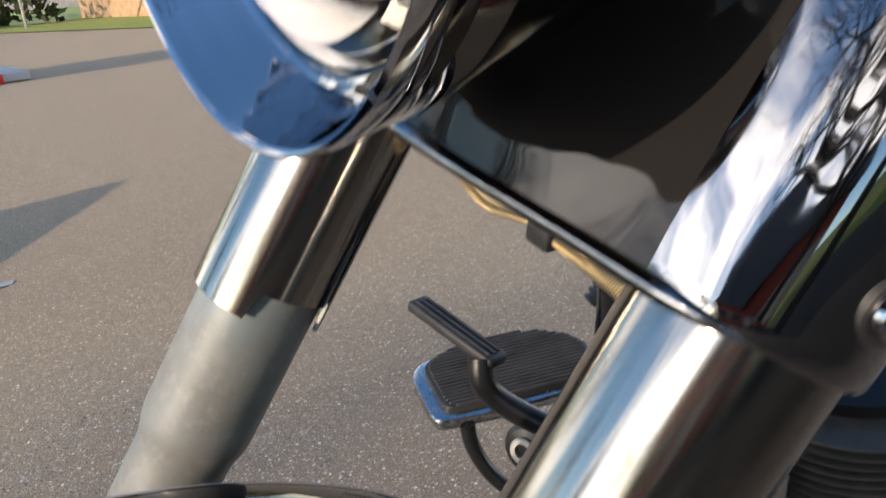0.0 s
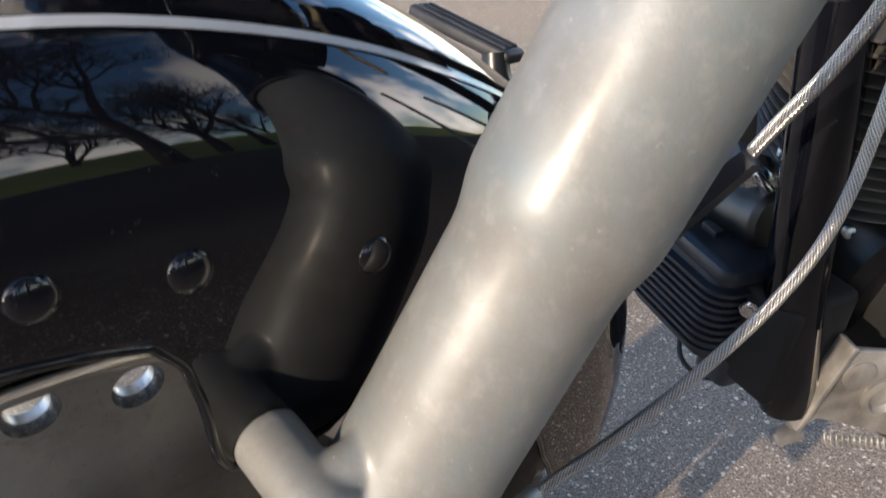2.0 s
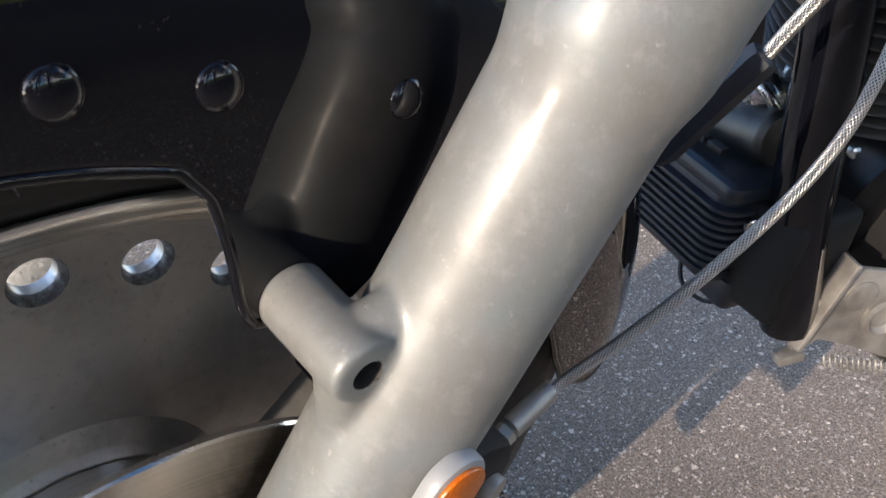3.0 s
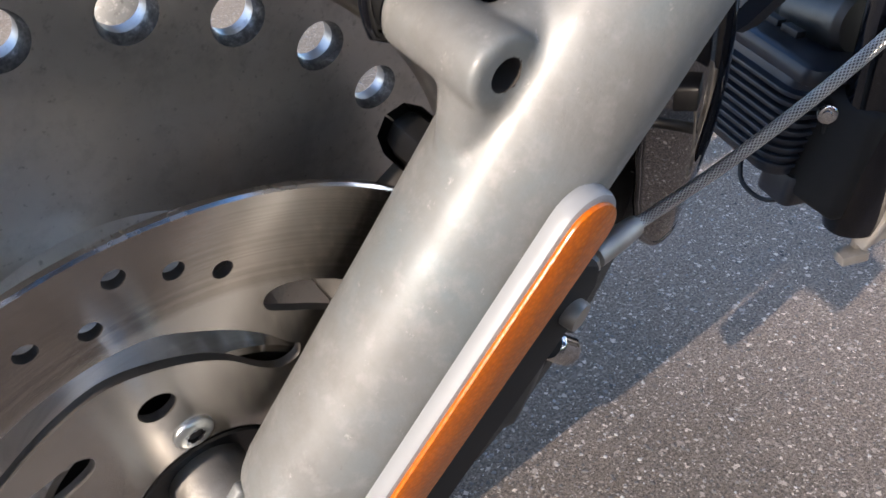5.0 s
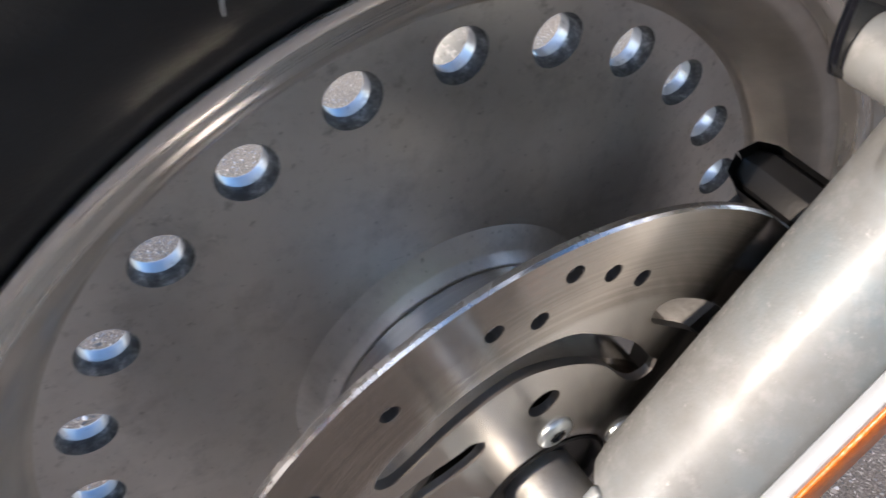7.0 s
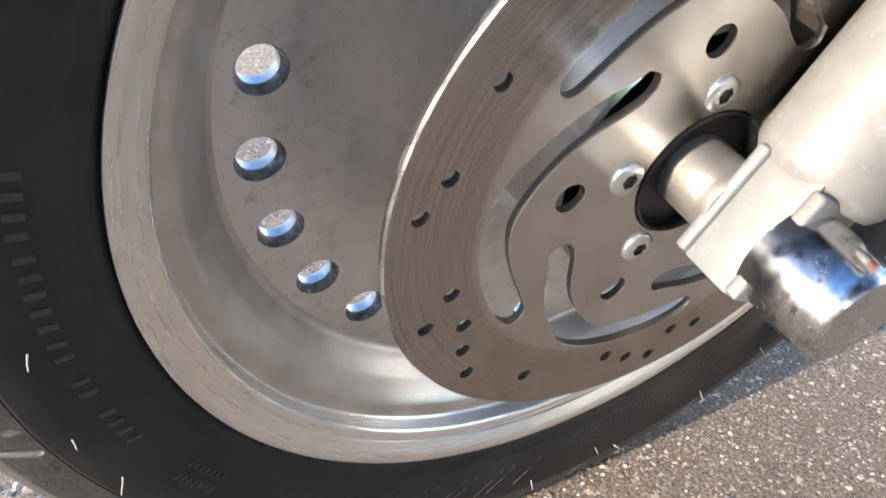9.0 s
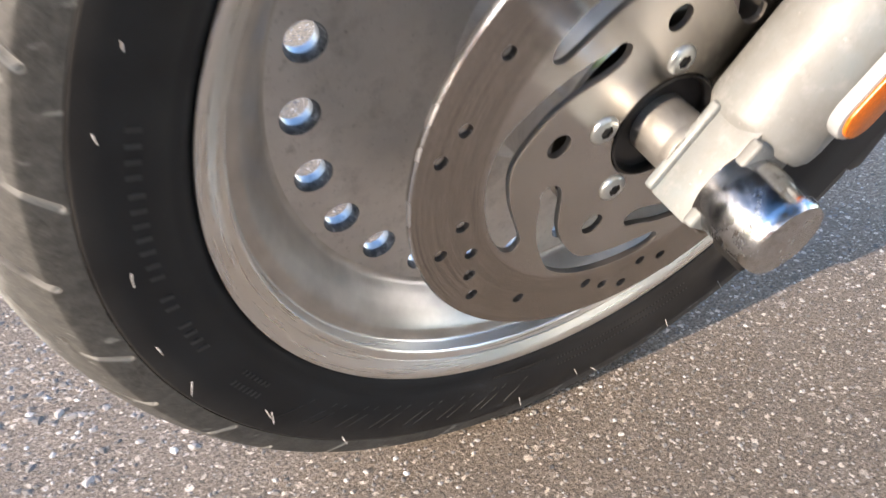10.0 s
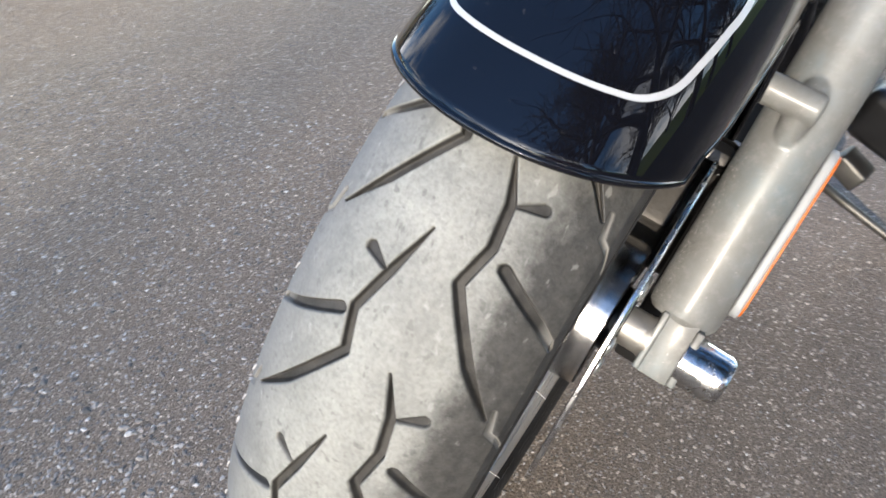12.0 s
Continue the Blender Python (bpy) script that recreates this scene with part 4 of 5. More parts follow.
bottom_clamp(leg_l, YL, -1)
bottom_clamp(leg_r, YR, 1)
part("axle_cap", lathe([(0.0212, -0.1300), (0.0224, -0.1306), (0.0216, -0.163), (0.0212, -0.1668), (0.0200, -0.1688), (0.0020, -0.1694)], 64), CAP, leg_l, "chrome axle nut cap", 40)


# side reflector: a long rounded pale housing with an amber lens
def stadium(length, width, n=14):
    r = width / 2
    h = length / 2 - r
    return [(r * math.sin(a), h + r * math.cos(a)) for a in [math.pi / 2 - math.pi * k / n for k in range(n + 1)]] + [(r * math.sin(a), -h + r * math.cos(a)) for a in [-math.pi / 2 - math.pi * k / n for k in range(n + 1)]]


refl_m = FORK_FRAME @ pose(0.0095, -0.1430, 0.119) @ Matrix(((1, 0, 0, 0), (0, 0, -1, 0), (0, 1, 0, 0), (0, 0, 0, 1)))
housing = part("reflector_housing", prism(stadium(0.146, 0.026), refl_m, 0.0075, 0.002), WHITE_PLASTIC, leg_l, "pale grey reflector housing", 40)
part("reflector_lens", prism(stadium(0.141, 0.0222), refl_m @ Matrix.Translation((0, 0, 0.0072)), 0.0022, 0.0009), AMBER, housing, "amber reflector lens", 40)


# ---- front fender ----
FRC, FHW, FDEEP, FN, FLARE = 0.348, 0.0775, 0.080, 2.5, 0.06
EDGE = [(-8, 0.284), (0, 0.268), (7, 0.256), (15, 0.250), (30, 0.250), (46, 0.252), (53, 0.240), (58, 0.207), (63, 0.1985), (69, 0.1985), (70.9, 0.208), (72.4, 0.226), (74.7, 0.247), (77, 0.2565), (81.6, 0.2610), (86, 0.2645), (105, 0.273), (113, 0.2805), (117, 0.2885), (120, 0.296), (123.5, 0.300), (131, 0.305)]


def edge_radius(a):
    return float(np.interp(a, [e[0] for e in EDGE], [e[1] for e in EDGE]))


def crown_radius(a):
    """The fender stands a little further off the tyre towards its tail."""
    t = min(1.0, max(0.0, (60 - a) / 60))
    return FRC + 0.026 * t * t * (3 - 2 * t)


@functools.lru_cache(maxsize=None)
def fender_section(a):
    """Half of the cross-section at angle a: rounded crown, then a nearly flat skirt. (length, radius, half width)"""
    re, rc = edge_radius(a), crown_radius(a)
    rb = rc - FDEEP
    ph = np.linspace(0, math.pi / 2, 90)
    r = rb + FDEEP * np.clip(np.cos(ph), 0, 1) ** (2 / FN)
    w = FHW * np.sin(ph) ** (2 / FN) + FLARE * (rc - r)
    if re < rb:
        r, w = np.append(r, re), np.append(w, FHW + FLARE * (rc - re))
    else:
        w_end = float(np.interp(re, r[::-1], w[::-1]))
        keep = r > re + 1e-5
        r, w = np.append(r[keep], re), np.append(w[keep], w_end)
    run = np.concatenate([[0], np.cumsum(np.hypot(np.diff(r), np.diff(w)))])
    return run, r, w


def fender_point(a, k, off=0.0):
    """Place on the fender at angle a (degrees); k: 0 at the crown, +-1 at the skirt's hem."""
    run, r_, w_ = fender_section(round(a, 4))
    q = min(abs(k), 1.0) * run[-1]
    r, w = float(np.interp(q, run, r_)), float(np.interp(q, run, w_))
    if off:
        q0, q1 = max(0.0, q - 0.002), min(run[-1], q + 0.002)
        dr, dw = np.interp(q1, run, r_) - np.interp(q0, run, r_), np.interp(q1, run, w_) - np.interp(q0, run, w_)
        d = math.hypot(dr, dw)
        r, w = r + off * dw / d, w - off * dr / d
    return Vector((r * math.cos(radians(a)), MID + math.copysign(w, k), r * math.sin(radians(a))))


def fender_span(k):
    """First and last angle of the sheet along the line k: both ends are rounded off towards the hem."""
    return -6.5 + 1.0 * abs(k) ** 2 + 5.0 * max(0, abs(k) - 0.80) ** 2 / 0.04, 130.1 - 6.8 * abs(k) ** 2.3


def fender():
    bm = bmesh.new()
    na, nk = 170, 81
    grid = []
    for i in range(na):
        row = []
        for j in range(nk):
            k = -1 + 2 * j / (nk - 1)
            rear, front = fender_span(k)
            row.append(bm.verts.new(fender_point(rear + (front - rear) * i / (na - 1), k)))
        grid.append(row)
    for i in range(na - 1):
        for j in range(nk - 1):
            bm.faces.new((grid[i][j], grid[i][j + 1], grid[i + 1][j + 1], grid[i + 1][j]))
    bmesh.ops.recalc_face_normals(bm, faces=bm.faces)
    return bm


fend = part("front_fender", fender(), GLOSS, bike, "gloss black front fender with a white pinstripe", 60)
sol = fend.modifiers.new("thick", "SOLIDIFY")
sol.thickness, sol.offset = 0.0022, -1


# rolled hem all round the sheet's edge
hem_line = []
for k_ in (-1, 1):
    lo_a, hi_a = fender_span(k_)
    side_line = [fender_point(lo_a + (hi_a - lo_a) * i / 150, k_, -0.0011) for i in range(151)]
    lip_line = [fender_point(fender_span(k_ - k_ * 2 * i / 60)[1 if k_ < 0 else 0], k_ - k_ * 2 * i / 60, -0.0011) for i in range(1, 60)]
    hem_line += (side_line if k_ < 0 else side_line[::-1]) + lip_line
part("rolled_hem", tube(hem_line + hem_line[:1], 0.0019, 10), GLOSS, fend, "rolled gloss black hem", 80)


def k_of_w(a, w):
    run, r_, w_ = fender_section(round(a, 4))
    return math.copysign(float(np.interp(abs(w), w_, run)) / run[-1], w)


def pinstripe():
    side = [(-4, 40), (15, 40), (38, 43), (47, 45), (57, 48.8), (70, 51), (84, 50.5), (96, 55), (108, 60.8), (112.5, 60.2), (116, 58.4), (119.6, 55.0), (122.0, 46.5), (123.1, 34), (123.7, 18)]
    path = [Vector((a, -w, 0)) for a, w in side] + [Vector((123.85, 0, 0))] + [Vector((a, w, 0)) for a, w in side[::-1]]
    path = smooth_path(path, 10)
    mm = 6.07
    bm = bmesh.new()
    prev = None
    for i, p in enumerate(path):
        d = path[min(i + 1, len(path) - 1)] - path[max(i - 1, 0)]
        d = Vector((d.x * mm, d.y, 0)).normalized()
        nn = Vector((-d.y, d.x, 0)) * 1.4
        pair = []
        for s in (-1, 1):
            a, w = p.x + s * nn.x / mm, p.y + s * nn.y
            pair.append(bm.verts.new(fender_point(a, k_of_w(a, w / 1000 if abs(w) > 1e-6 else 1e-6), 0.0006)))
        if prev:
            bm.faces.new((prev[0], prev[1], pair[1], pair[0]))
        prev = pair
    bmesh.ops.recalc_face_normals(bm, faces=bm.faces)
    return bm


part("pinstripe", pinstripe(), STRIPE, fend, "white painted pinstripe", 60)
for a, r in ((61.4, 0.2785), (75.0, 0.279), (83.0, 0.2825)):
    run, r_, w_ = fender_section(a)
    k = float(np.interp(-r, -r_, run)) / run[-1]
    part("rivet", lathe([(0.0068, -0.002), (0.0068, 0.0), (0.0062, 0.0011), (0.0050, 0.0019), (0.0034, 0.0025), (0.0018, 0.0028), (0.0004, 0.0029)], 28, fender_point(a, -k), axis=(0, -1, 0.15)), GLOSS, fend, "gloss black rivet head")

# ---- brake caliper behind the near leg ----
def arc_block(r0, r1, a0, a1, y0, y1, bev):
    n_ = 18
    out = [(r1 * math.cos(radians(a0 + (a1 - a0) * k / n_)), r1 * math.sin(radians(a0 + (a1 - a0) * k / n_))) for k in range(n_ + 1)]
    out += [(r0 * math.cos(radians(a1 + (a0 - a1) * k / n_)), r0 * math.sin(radians(a1 + (a0 - a1) * k / n_))) for k in range(n_ + 1)]
    m = Matrix(((1, 0, 0, 0), (0, 0, 1, y0), (0, 1, 0, 0), (0, 0, 0, 1)))
    return prism(out, m, y1 - y0, bev)


cal = part("brake_caliper", arc_block(0.150, 0.1685, -22, 38.0, -0.112, -0.032, 0.008), CALIPER, bike, "dusty grey brake caliper over the rotor")
part("caliper_end_plate", arc_block(0.1470, 0.1720, 35.5, 43.5, -0.094, -0.030, 0.0120), SATIN_BLACK, cal, "black caliper end plate")
part("caliper_bridge", arc_block(0.1480, 0.1700, 24.0, 37.5, -0.096, -0.036, 0.0090), CALIPER, cal, "dusty grey caliper bridge")
for dy in (-0.089, -0.083):
    part("pad_clip", tube(smooth_path([(0.118, dy, 0.0880), (0.1195, dy - 0.001, 0.0945), (0.1225, dy, 0.0975), (0.1260, dy + 0.001, 0.0955), (0.1275, dy, 0.0900)], 6), 0.0011, 8), ZINC, cal, "bright wire pad clip", 70)
part("caliper_body", arc_block(0.085, 0.1660, -20, 37, -0.070, -0.034, 0.006), CALIPER, cal)
outer = [(0.030, 0.040), (0.100, -0.030), (0.136, -0.062), (0.143, -0.050), (0.1435, 0.098), (0.140, 0.128), (0.130, 0.139), (0.112, 0.139), (0.080, 0.128), (0.020, 0.120)]
part("caliper_body", prism(outer, FORK_FRAME @ Matrix(((1, 0, 0, 0), (0, 0, 1, -0.113), (0, 1, 0, 0), (0, 0, 0, 1))), 0.029, 0.004), DEEP_BLACK, cal, "black outer caliper half")
part("banjo_washer", lathe([(0.003, -0.005), (0.0075, -0.0048), (0.0080, -0.003), (0.0080, 0.003), (0.0075, 0.0048), (0.003, 0.005)], 32, F(0.112, 0.130, -0.114), axis=(0.2, -1, 0)), SPACER, cal, "grey banjo washer")
part("brake_pad", arc_block(0.100, 0.144, -10, 34, -0.0740, -0.0700, 0.0), RUBBER, cal)
part("caliper_bolt", lathe([(0.0080, 0.0), (0.0092, 0.002), (0.0092, 0.016), (0.0084, 0.018), (0.0004, 0.0182)], 12, (0.180, -0.100, -0.018), axis=(0.75, -0.2, -0.62)), CHROME, cal, "chrome caliper bolt")

# ---- headlight and nacelle ----
HC = Vector((0.1704, MID, 0.6206))
HN = Vector((-math.cos(-0.0217), 0, -math.sin(-0.0217)))
bezel = [(0.0880, -0.0300), (0.0895, -0.0262), (0.0912, -0.0245), (0.0930, -0.0262), (0.0945, -0.0240), (0.1000, -0.0140), (0.1045, -0.0050), (0.1072, 0.0010), (0.1088, 0.0022), (0.1100, 0.0012), (0.1104, -0.0015), (0.1100, -0.0060), (0.1085, -0.0090), (0.1060, -0.0300)]
shell = [(0.1050, -0.0085), (0.1092, -0.0090), (0.1090, -0.0110), (0.1060, -0.024), (0.1000, -0.052), (0.0930, -0.082), (0.0840, -0.110), (0.0700, -0.135), (0.0500, -0.150), (0.0480, -0.146), (0.0680, -0.130), (0.0815, -0.106), (0.0900, -0.080), (0.0980, -0.050), (0.1035, -0.022)]
head = part("headlight", lathe(bezel, 128, HC, axis=HN, close=True), CHROME, bike, "round headlight with a chrome bezel", 40)
part("headlight_shell", lathe(shell, 128, HC, axis=HN, close=True), SHELL, head, "chrome headlight shell darkened for what it reflects", 40)
part("headlight_lens", lathe([(0.0885, -0.0285), (0.080, -0.0215), (0.060, -0.0120), (0.035, -0.0070), (0.0004, -0.0055)], 96, HC, axis=HN), GLASS, head, "clear domed headlight glass", 60).visible_shadow = False
part("headlight_bowl", lathe([(0.0878, -0.032), (0.075, -0.050), (0.060, -0.064), (0.035, -0.078), (0.016, -0.082), (0.014, -0.062), (0.0004, -0.058)], 96, HC, axis=HN), REFLECTOR, head, "bright headlight reflector bowl", 50)


# nacelle: a polished shell that joins the fork covers behind the headlight
def nacelle(panel):
    """The shell, or its front panel below the headlight, coloured for dark reflections."""
    bm = bmesh.new()
    base = [(-0.046, 0.0), (-0.045, 0.020), (-0.0422, 0.040), (-0.0383, 0.058), (-0.0345, 0.075), (-0.0319, 0.092), (-0.0309, 0.110), (-0.0282, 0.127), (-0.019, 0.143), (0.000, 0.1565), (0.025, 0.1590), (0.050, 0.150), (0.066, 0.125), (0.070, 0.080), (0.072, 0.0)]
    full = [(v_, MID + w) for v_, w in base] + [(v_, MID - w) for v_, w in base[-2:0:-1]]
    ring_pts = smooth_path([Vector((a, b2, 0)) for a, b2 in full + full[:1]], 8)[:-1]
    levels = [(0.546, 1.0, 0.0), (0.5445, 1.012, 0.002), (0.5462, 1.019, 0.0035), (0.553, 1.02, 0.006), (0.562, 1.02, 0.0115), (0.575, 1.025, 0.0175), (0.595, 1.03, 0.024), (0.620, 1.035, 0.029), (0.650, 1.04, 0.031), (0.690, 1.02, 0.028), (0.725, 0.96, 0.018), (0.750, 0.82, 0.006), (0.765, 0.55, 0.0), (0.770, 0.2, 0.0)]
    rings = []
    for u_, sc, bulge in levels:
        ring = []
        for p in ring_pts:
            w = p.y - MID
            front = max(0.0, 1 - (w / 0.130) ** 2) if p.x < 0.02 else 0.0
            ring.append(bm.verts.new(F(u_, 0.02 + (p.x - 0.02) * sc - 0.5 * bulge * front, MID + w * sc)))
        rings.append(ring)
    m = len(ring_pts)
    for q, (a, b2) in enumerate(zip(rings, rings[1:])):
        for i in range(m):
            j = (i + 1) % m
            if (2 <= q <= 10 and ring_pts[i].x < 0 and abs(ring_pts[i].y - MID) < 0.1035 and abs(ring_pts[j].y - MID) < 0.1035) == panel:
                bm.faces.new((a[i], a[j], b2[j], b2[i]))
    if panel:
        loose = [vv for vv in bm.verts if not vv.link_faces]
        bmesh.ops.delete(bm, geom=loose, context="VERTS")
        return bm
    bm.faces.new(rings[-1])
    # underside plate a little way inside the hem
    inner = [bm.verts.new(F(0.556, 0.02 + (p.x - 0.02) * 0.97, MID + (p.y - MID) * 0.97)) for p in ring_pts]
    for i in range(m):
        j = (i + 1) % m
        bm.faces.new((rings[0][i], rings[0][j], inner[j], inner[i]))
    bm.faces.new(inner)
    bmesh.ops.recalc_face_normals(bm, faces=bm.faces)
    return bm


part("headlight_neck", tube([HC + HN * -0.06, HC + HN * -0.12, F(0.655, -0.020, MID)], [0.055, 0.048, 0.044], 40), MIRROR_DARK, head, "dark headlight neck", 50)
nac = part("headlight_nacelle", nacelle(False), NACELLE, bike, "chrome nacelle between the fork covers", 35)
bead = [F(0.5450, v_, MID + w_) for v_, w_ in ((-0.0240, -0.1400), (-0.0296, -0.1290), (-0.0325, -0.1110), (-0.0340, -0.092), (-0.0365, -0.075), (-0.0400, -0.058), (-0.0440, -0.040), (-0.0468, -0.020), (-0.0478, 0.0), (-0.0468, 0.020), (-0.0440, 0.040), (-0.0400, 0.058), (-0.0365, 0.075), (-0.0340, 0.092), (-0.0325, 0.110), (-0.0285, 0.129), (-0.012, 0.150))]
bead = smooth_path(bead, 6)
part("nacelle_bead", tube(bead, [min(0.0038, 0.0004 + 0.0003 * i) for i in range(len(bead))], 14), NACELLE, nac, "rounded chrome hem bead", 70)
part("nacelle_panel", nacelle(True), MIRROR_DARK, nac, "front panel painted black for dark reflections in its chrome", 35)
part("nacelle_button", lathe([(0.0125, 0.0), (0.013, 0.003), (0.0115, 0.005), (0.0095, 0.0045)], 40, (0.300, -0.152, 0.488), axis=(-0.35, -0.9, 0.1)), RUBBER, nac, "black rubber grommet")
part("nacelle_stud", lathe([(0.0090, 0.0), (0.0090, 0.005), (0.0078, 0.009), (0.0055, 0.010), (0.0004, 0.0104)], 32, (0.300, -0.152, 0.488), axis=(-0.35, -0.9, 0.1)), CHROME, nac, "chrome stud")

# ---- frame, engine and side stand, seen behind the near leg ----
part("frame_tube", tube(smooth_path([(0.556, -0.111, -0.112), (0.552, -0.103, -0.085), (0.550, -0.073, 0.020), (0.550, -0.045, 0.140), (0.540, -0.012, 0.280), (0.520, 0.020, 0.400), (0.505, 0.045, 0.470)], 8), 0.0240, 28), GLOSS, bike, "gloss black frame downtube", 60)
part("frame_tube", tube(smooth_path([(0.580, 0.150, 0.000), (0.568, 0.125, 0.090), (0.550, 0.108, 0.170), (0.512, 0.098, 0.320), (0.490, 0.090, 0.420)], 8), 0.0240, 28), GLOSS, bike, "gloss black frame downtube", 60)
neck = bmesh.new()
add_lathe(neck, [(0.026, -0.02), (0.031, -0.015), (0.031, 0.10), (0.027, 0.105)], 32, (0.455, 0.070, 0.390), axis=U)
add_box(neck, (0.050, 0.120, 0.030), pose(0.415, 0.060, 0.430, 0, 30, -14), 0.006)
add_lathe(neck, [(0.012, -0.012), (0.012, 0.012)], 16, (0.425, 0.118, 0.415), axis=(1, 0.2, 0))
add_box(neck, (0.040, 0.046, 0.120), pose(0.482, 0.050, 0.362, 0, 28, 0), 0.012)
add_lathe(neck, [(0.010, -0.05), (0.019, -0.045), (0.019, 0.045), (0.010, 0.05)], 24, (0.478, 0.080, 0.365), axis=U)
add_box(neck, (0.040, 0.085, 0.046), pose(0.452, 0.112, 0.392, 0, 28, -8), 0.008)
add_lathe(neck, [(0.010, -0.016), (0.017, -0.014), (0.017, -0.004), (0.013, -0.002), (0.013, 0.004), (0.017, 0.006), (0.017, 0.014), (0.010, 0.016)], 24, (0.452, 0.098, 0.366), axis=U)
part("horn_cap", box((0.022, 0.018, 0.020), pose(0.550, 0.140, 0.292, 10, 20, 0), 0.005, 3), CHROME, bike, "small chrome cap")
part("horn_body", lathe([(0.006, -0.045)] + [(rr, -0.042 + 0.007 * i + dz) for i in range(12) for rr, dz in ((0.013, 0.0), (0.013, 0.003), (0.0105, 0.0035), (0.0105, 0.0065))] + [(0.006, 0.044)], 24, (0.552, 0.128, 0.252), axis=U), RUBBER, bike, "ribbed black rubber boot")
part("steering_neck", neck, DEEP_BLACK, bike, "black steering neck and lower yoke")

OUTWARD = Matrix.Translation((-0.024, -0.240, 0.346)) @ Matrix.Scale(1.15, 4) @ Matrix.Translation((0.024, 0.240, -0.346))
BODY = OUTWARD @ pose(0.470, -0.030, 0.000, -6, 0, -18)


def rounded_plan(x0, x1, y0, y1, r, n=6):
    """Outline of a plate with its two front corners rounded off."""
    out = [(x1, y0), (x1, y1)]
    for cx, cy, a0 in ((x0 + r, y1 - r, 90), (x0 + r, y0 + r, 180)):
        out += [(cx + r * math.cos(radians(a0 + 90 * k / n)), cy + r * math.sin(radians(a0 + 90 * k / n))) for k in range(n + 1)]
    return out


def regulator():
    bm = prism(rounded_plan(-0.016, 0.045, -0.046, 0.056, 0.016), BODY @ Matrix.Translation((0, 0, -0.040)), 0.076, 0.003)
    deck = prism(rounded_plan(-0.020, 0.050, -0.052, 0.060, 0.010), BODY @ pose(0, 0, 0.034, 0, 3, 0), 0.014, 0.005)
    lug = prism(rounded_plan(0.000, 0.050, -0.055, -0.020, 0.008), BODY @ Matrix.Translation((0, 0, -0.064)), 0.026, 0.003)
    for extra in (deck, lug):
        me = bpy.data.meshes.new("piece")
        extra.to_mesh(me)
        extra.free()
        bm.from_mesh(me)
        bpy.data.meshes.remove(me)
    return bm


mount = box((0.060, 0.150, 0.130), BODY @ pose(0.150, -0.025, 0.000), 0.012, 3)
part("regulator_bracket", box((0.070, 0.052, 0.088), BODY @ pose(0.040, -0.062, -0.010, 0, 0, 6), 0.008, 3), DEEP_BLACK, bike, "black bracket beside the regulator")
part("engine_mount", mount, DEEP_BLACK, bike, "black front engine mount")
reg = part("voltage_regulator", regulator(), CRINKLE, bike, "black finned voltage regulator on the frame")
for k in range(9):
    grow_ = 0.0010 * k
    part("fin", prism(rounded_plan(-0.0235 + grow_ * 0.4, 0.040, -0.053 + grow_ * 0.6, 0.060, 0.020), BODY @ Matrix.Translation((0, 0, 0.0255 - 0.0072 * k)), 0.0034, 0.0008), CRINKLE, reg)
for dy in (-0.010, 0.010):
    part("clip", box((0.008, 0.016, 0.005), BODY @ pose(0.000, dy + 0.004, 0.0555), 0.0006), RUBBER, reg)
part("earth_wire", tube(smooth_path([OUTWARD @ Vector(p) for p in ((0.455, -0.083, 0.022), (0.462, -0.090, -0.012), (0.462, -0.088, -0.045), (0.460, -0.070, -0.066), (0.460, -0.046, -0.062), (0.475, -0.030, -0.040))], 10), 0.0022, 10), RUBBER, bike, "thin black wire loop", 60)
part("wire_ring", lathe([(0.0075, 0.0), (0.0078, 0.002), (0.006, 0.003), (0.0038, 0.0028), (0.0034, 0.0045), (0.0004, 0.0048)], 20, OUTWARD @ Vector((0.455, -0.083, 0.024)), axis=(-0.9, -0.4, 0.1)), CHROME, bike, "bright ring terminal")


def cylinder_barrel():
    bm = bmesh.new()
    ax = Vector((-0.36, 0.05, 0.93)).normalized()
    c = Vector((0.716, -0.042, 0.060))
    add_lathe(bm, [(0.078, 0.0), (0.078, 0.21)], 48, c, axis=ax)
    return bm, c, ax


bm, cyl_c, cyl_ax = cylinder_barrel()
barrel = part("engine_cylinder", bm, SATIN_BLACK, bike, "black finned engine cylinder")
for k in range(15):
    part("cooling_fin", lathe([(0.076, 0.0), (0.1030, 0.0), (0.1048, 0.0008), (0.1048, 0.0018), (0.1030, 0.0026), (0.076, 0.0032)], 72, cyl_c + cyl_ax * (0.012 + 0.0128 * k), axis=cyl_ax), BLACK_FIN, barrel)
part("engine_block", box((0.10, 0.19, 0.34), pose(0.715, 0.005, 0.090, 0, -6, 0), 0.015, 3), SATIN_BLACK, bike, "black engine block")
part("starter_case", lathe([(0.008, -0.050), (0.022, -0.048), (0.026, -0.042), (0.027, 0.010), (0.030, 0.012), (0.030, 0.034), (0.024, 0.042), (0.008, 0.044)], 36, (0.590, 0.012, 0.013), axis=(0.25, 0.93, -0.25)), FIN, bike, "dull cast alloy motor case")
for dz, dy in ((0.060, -0.004), (0.048, -0.034)):
    part("engine_bolt", lathe([(0.0075, -0.02), (0.0075, 0.0), (0.0062, 0.0025), (0.0030, 0.0030), (0.0026, 0.001), (0.0004, 0.001)], 24, (0.618, dy, dz), axis=(-0.75, -0.6, 0.2)), ZINC, bike, "bright engine bolt")
crank = bmesh.new()
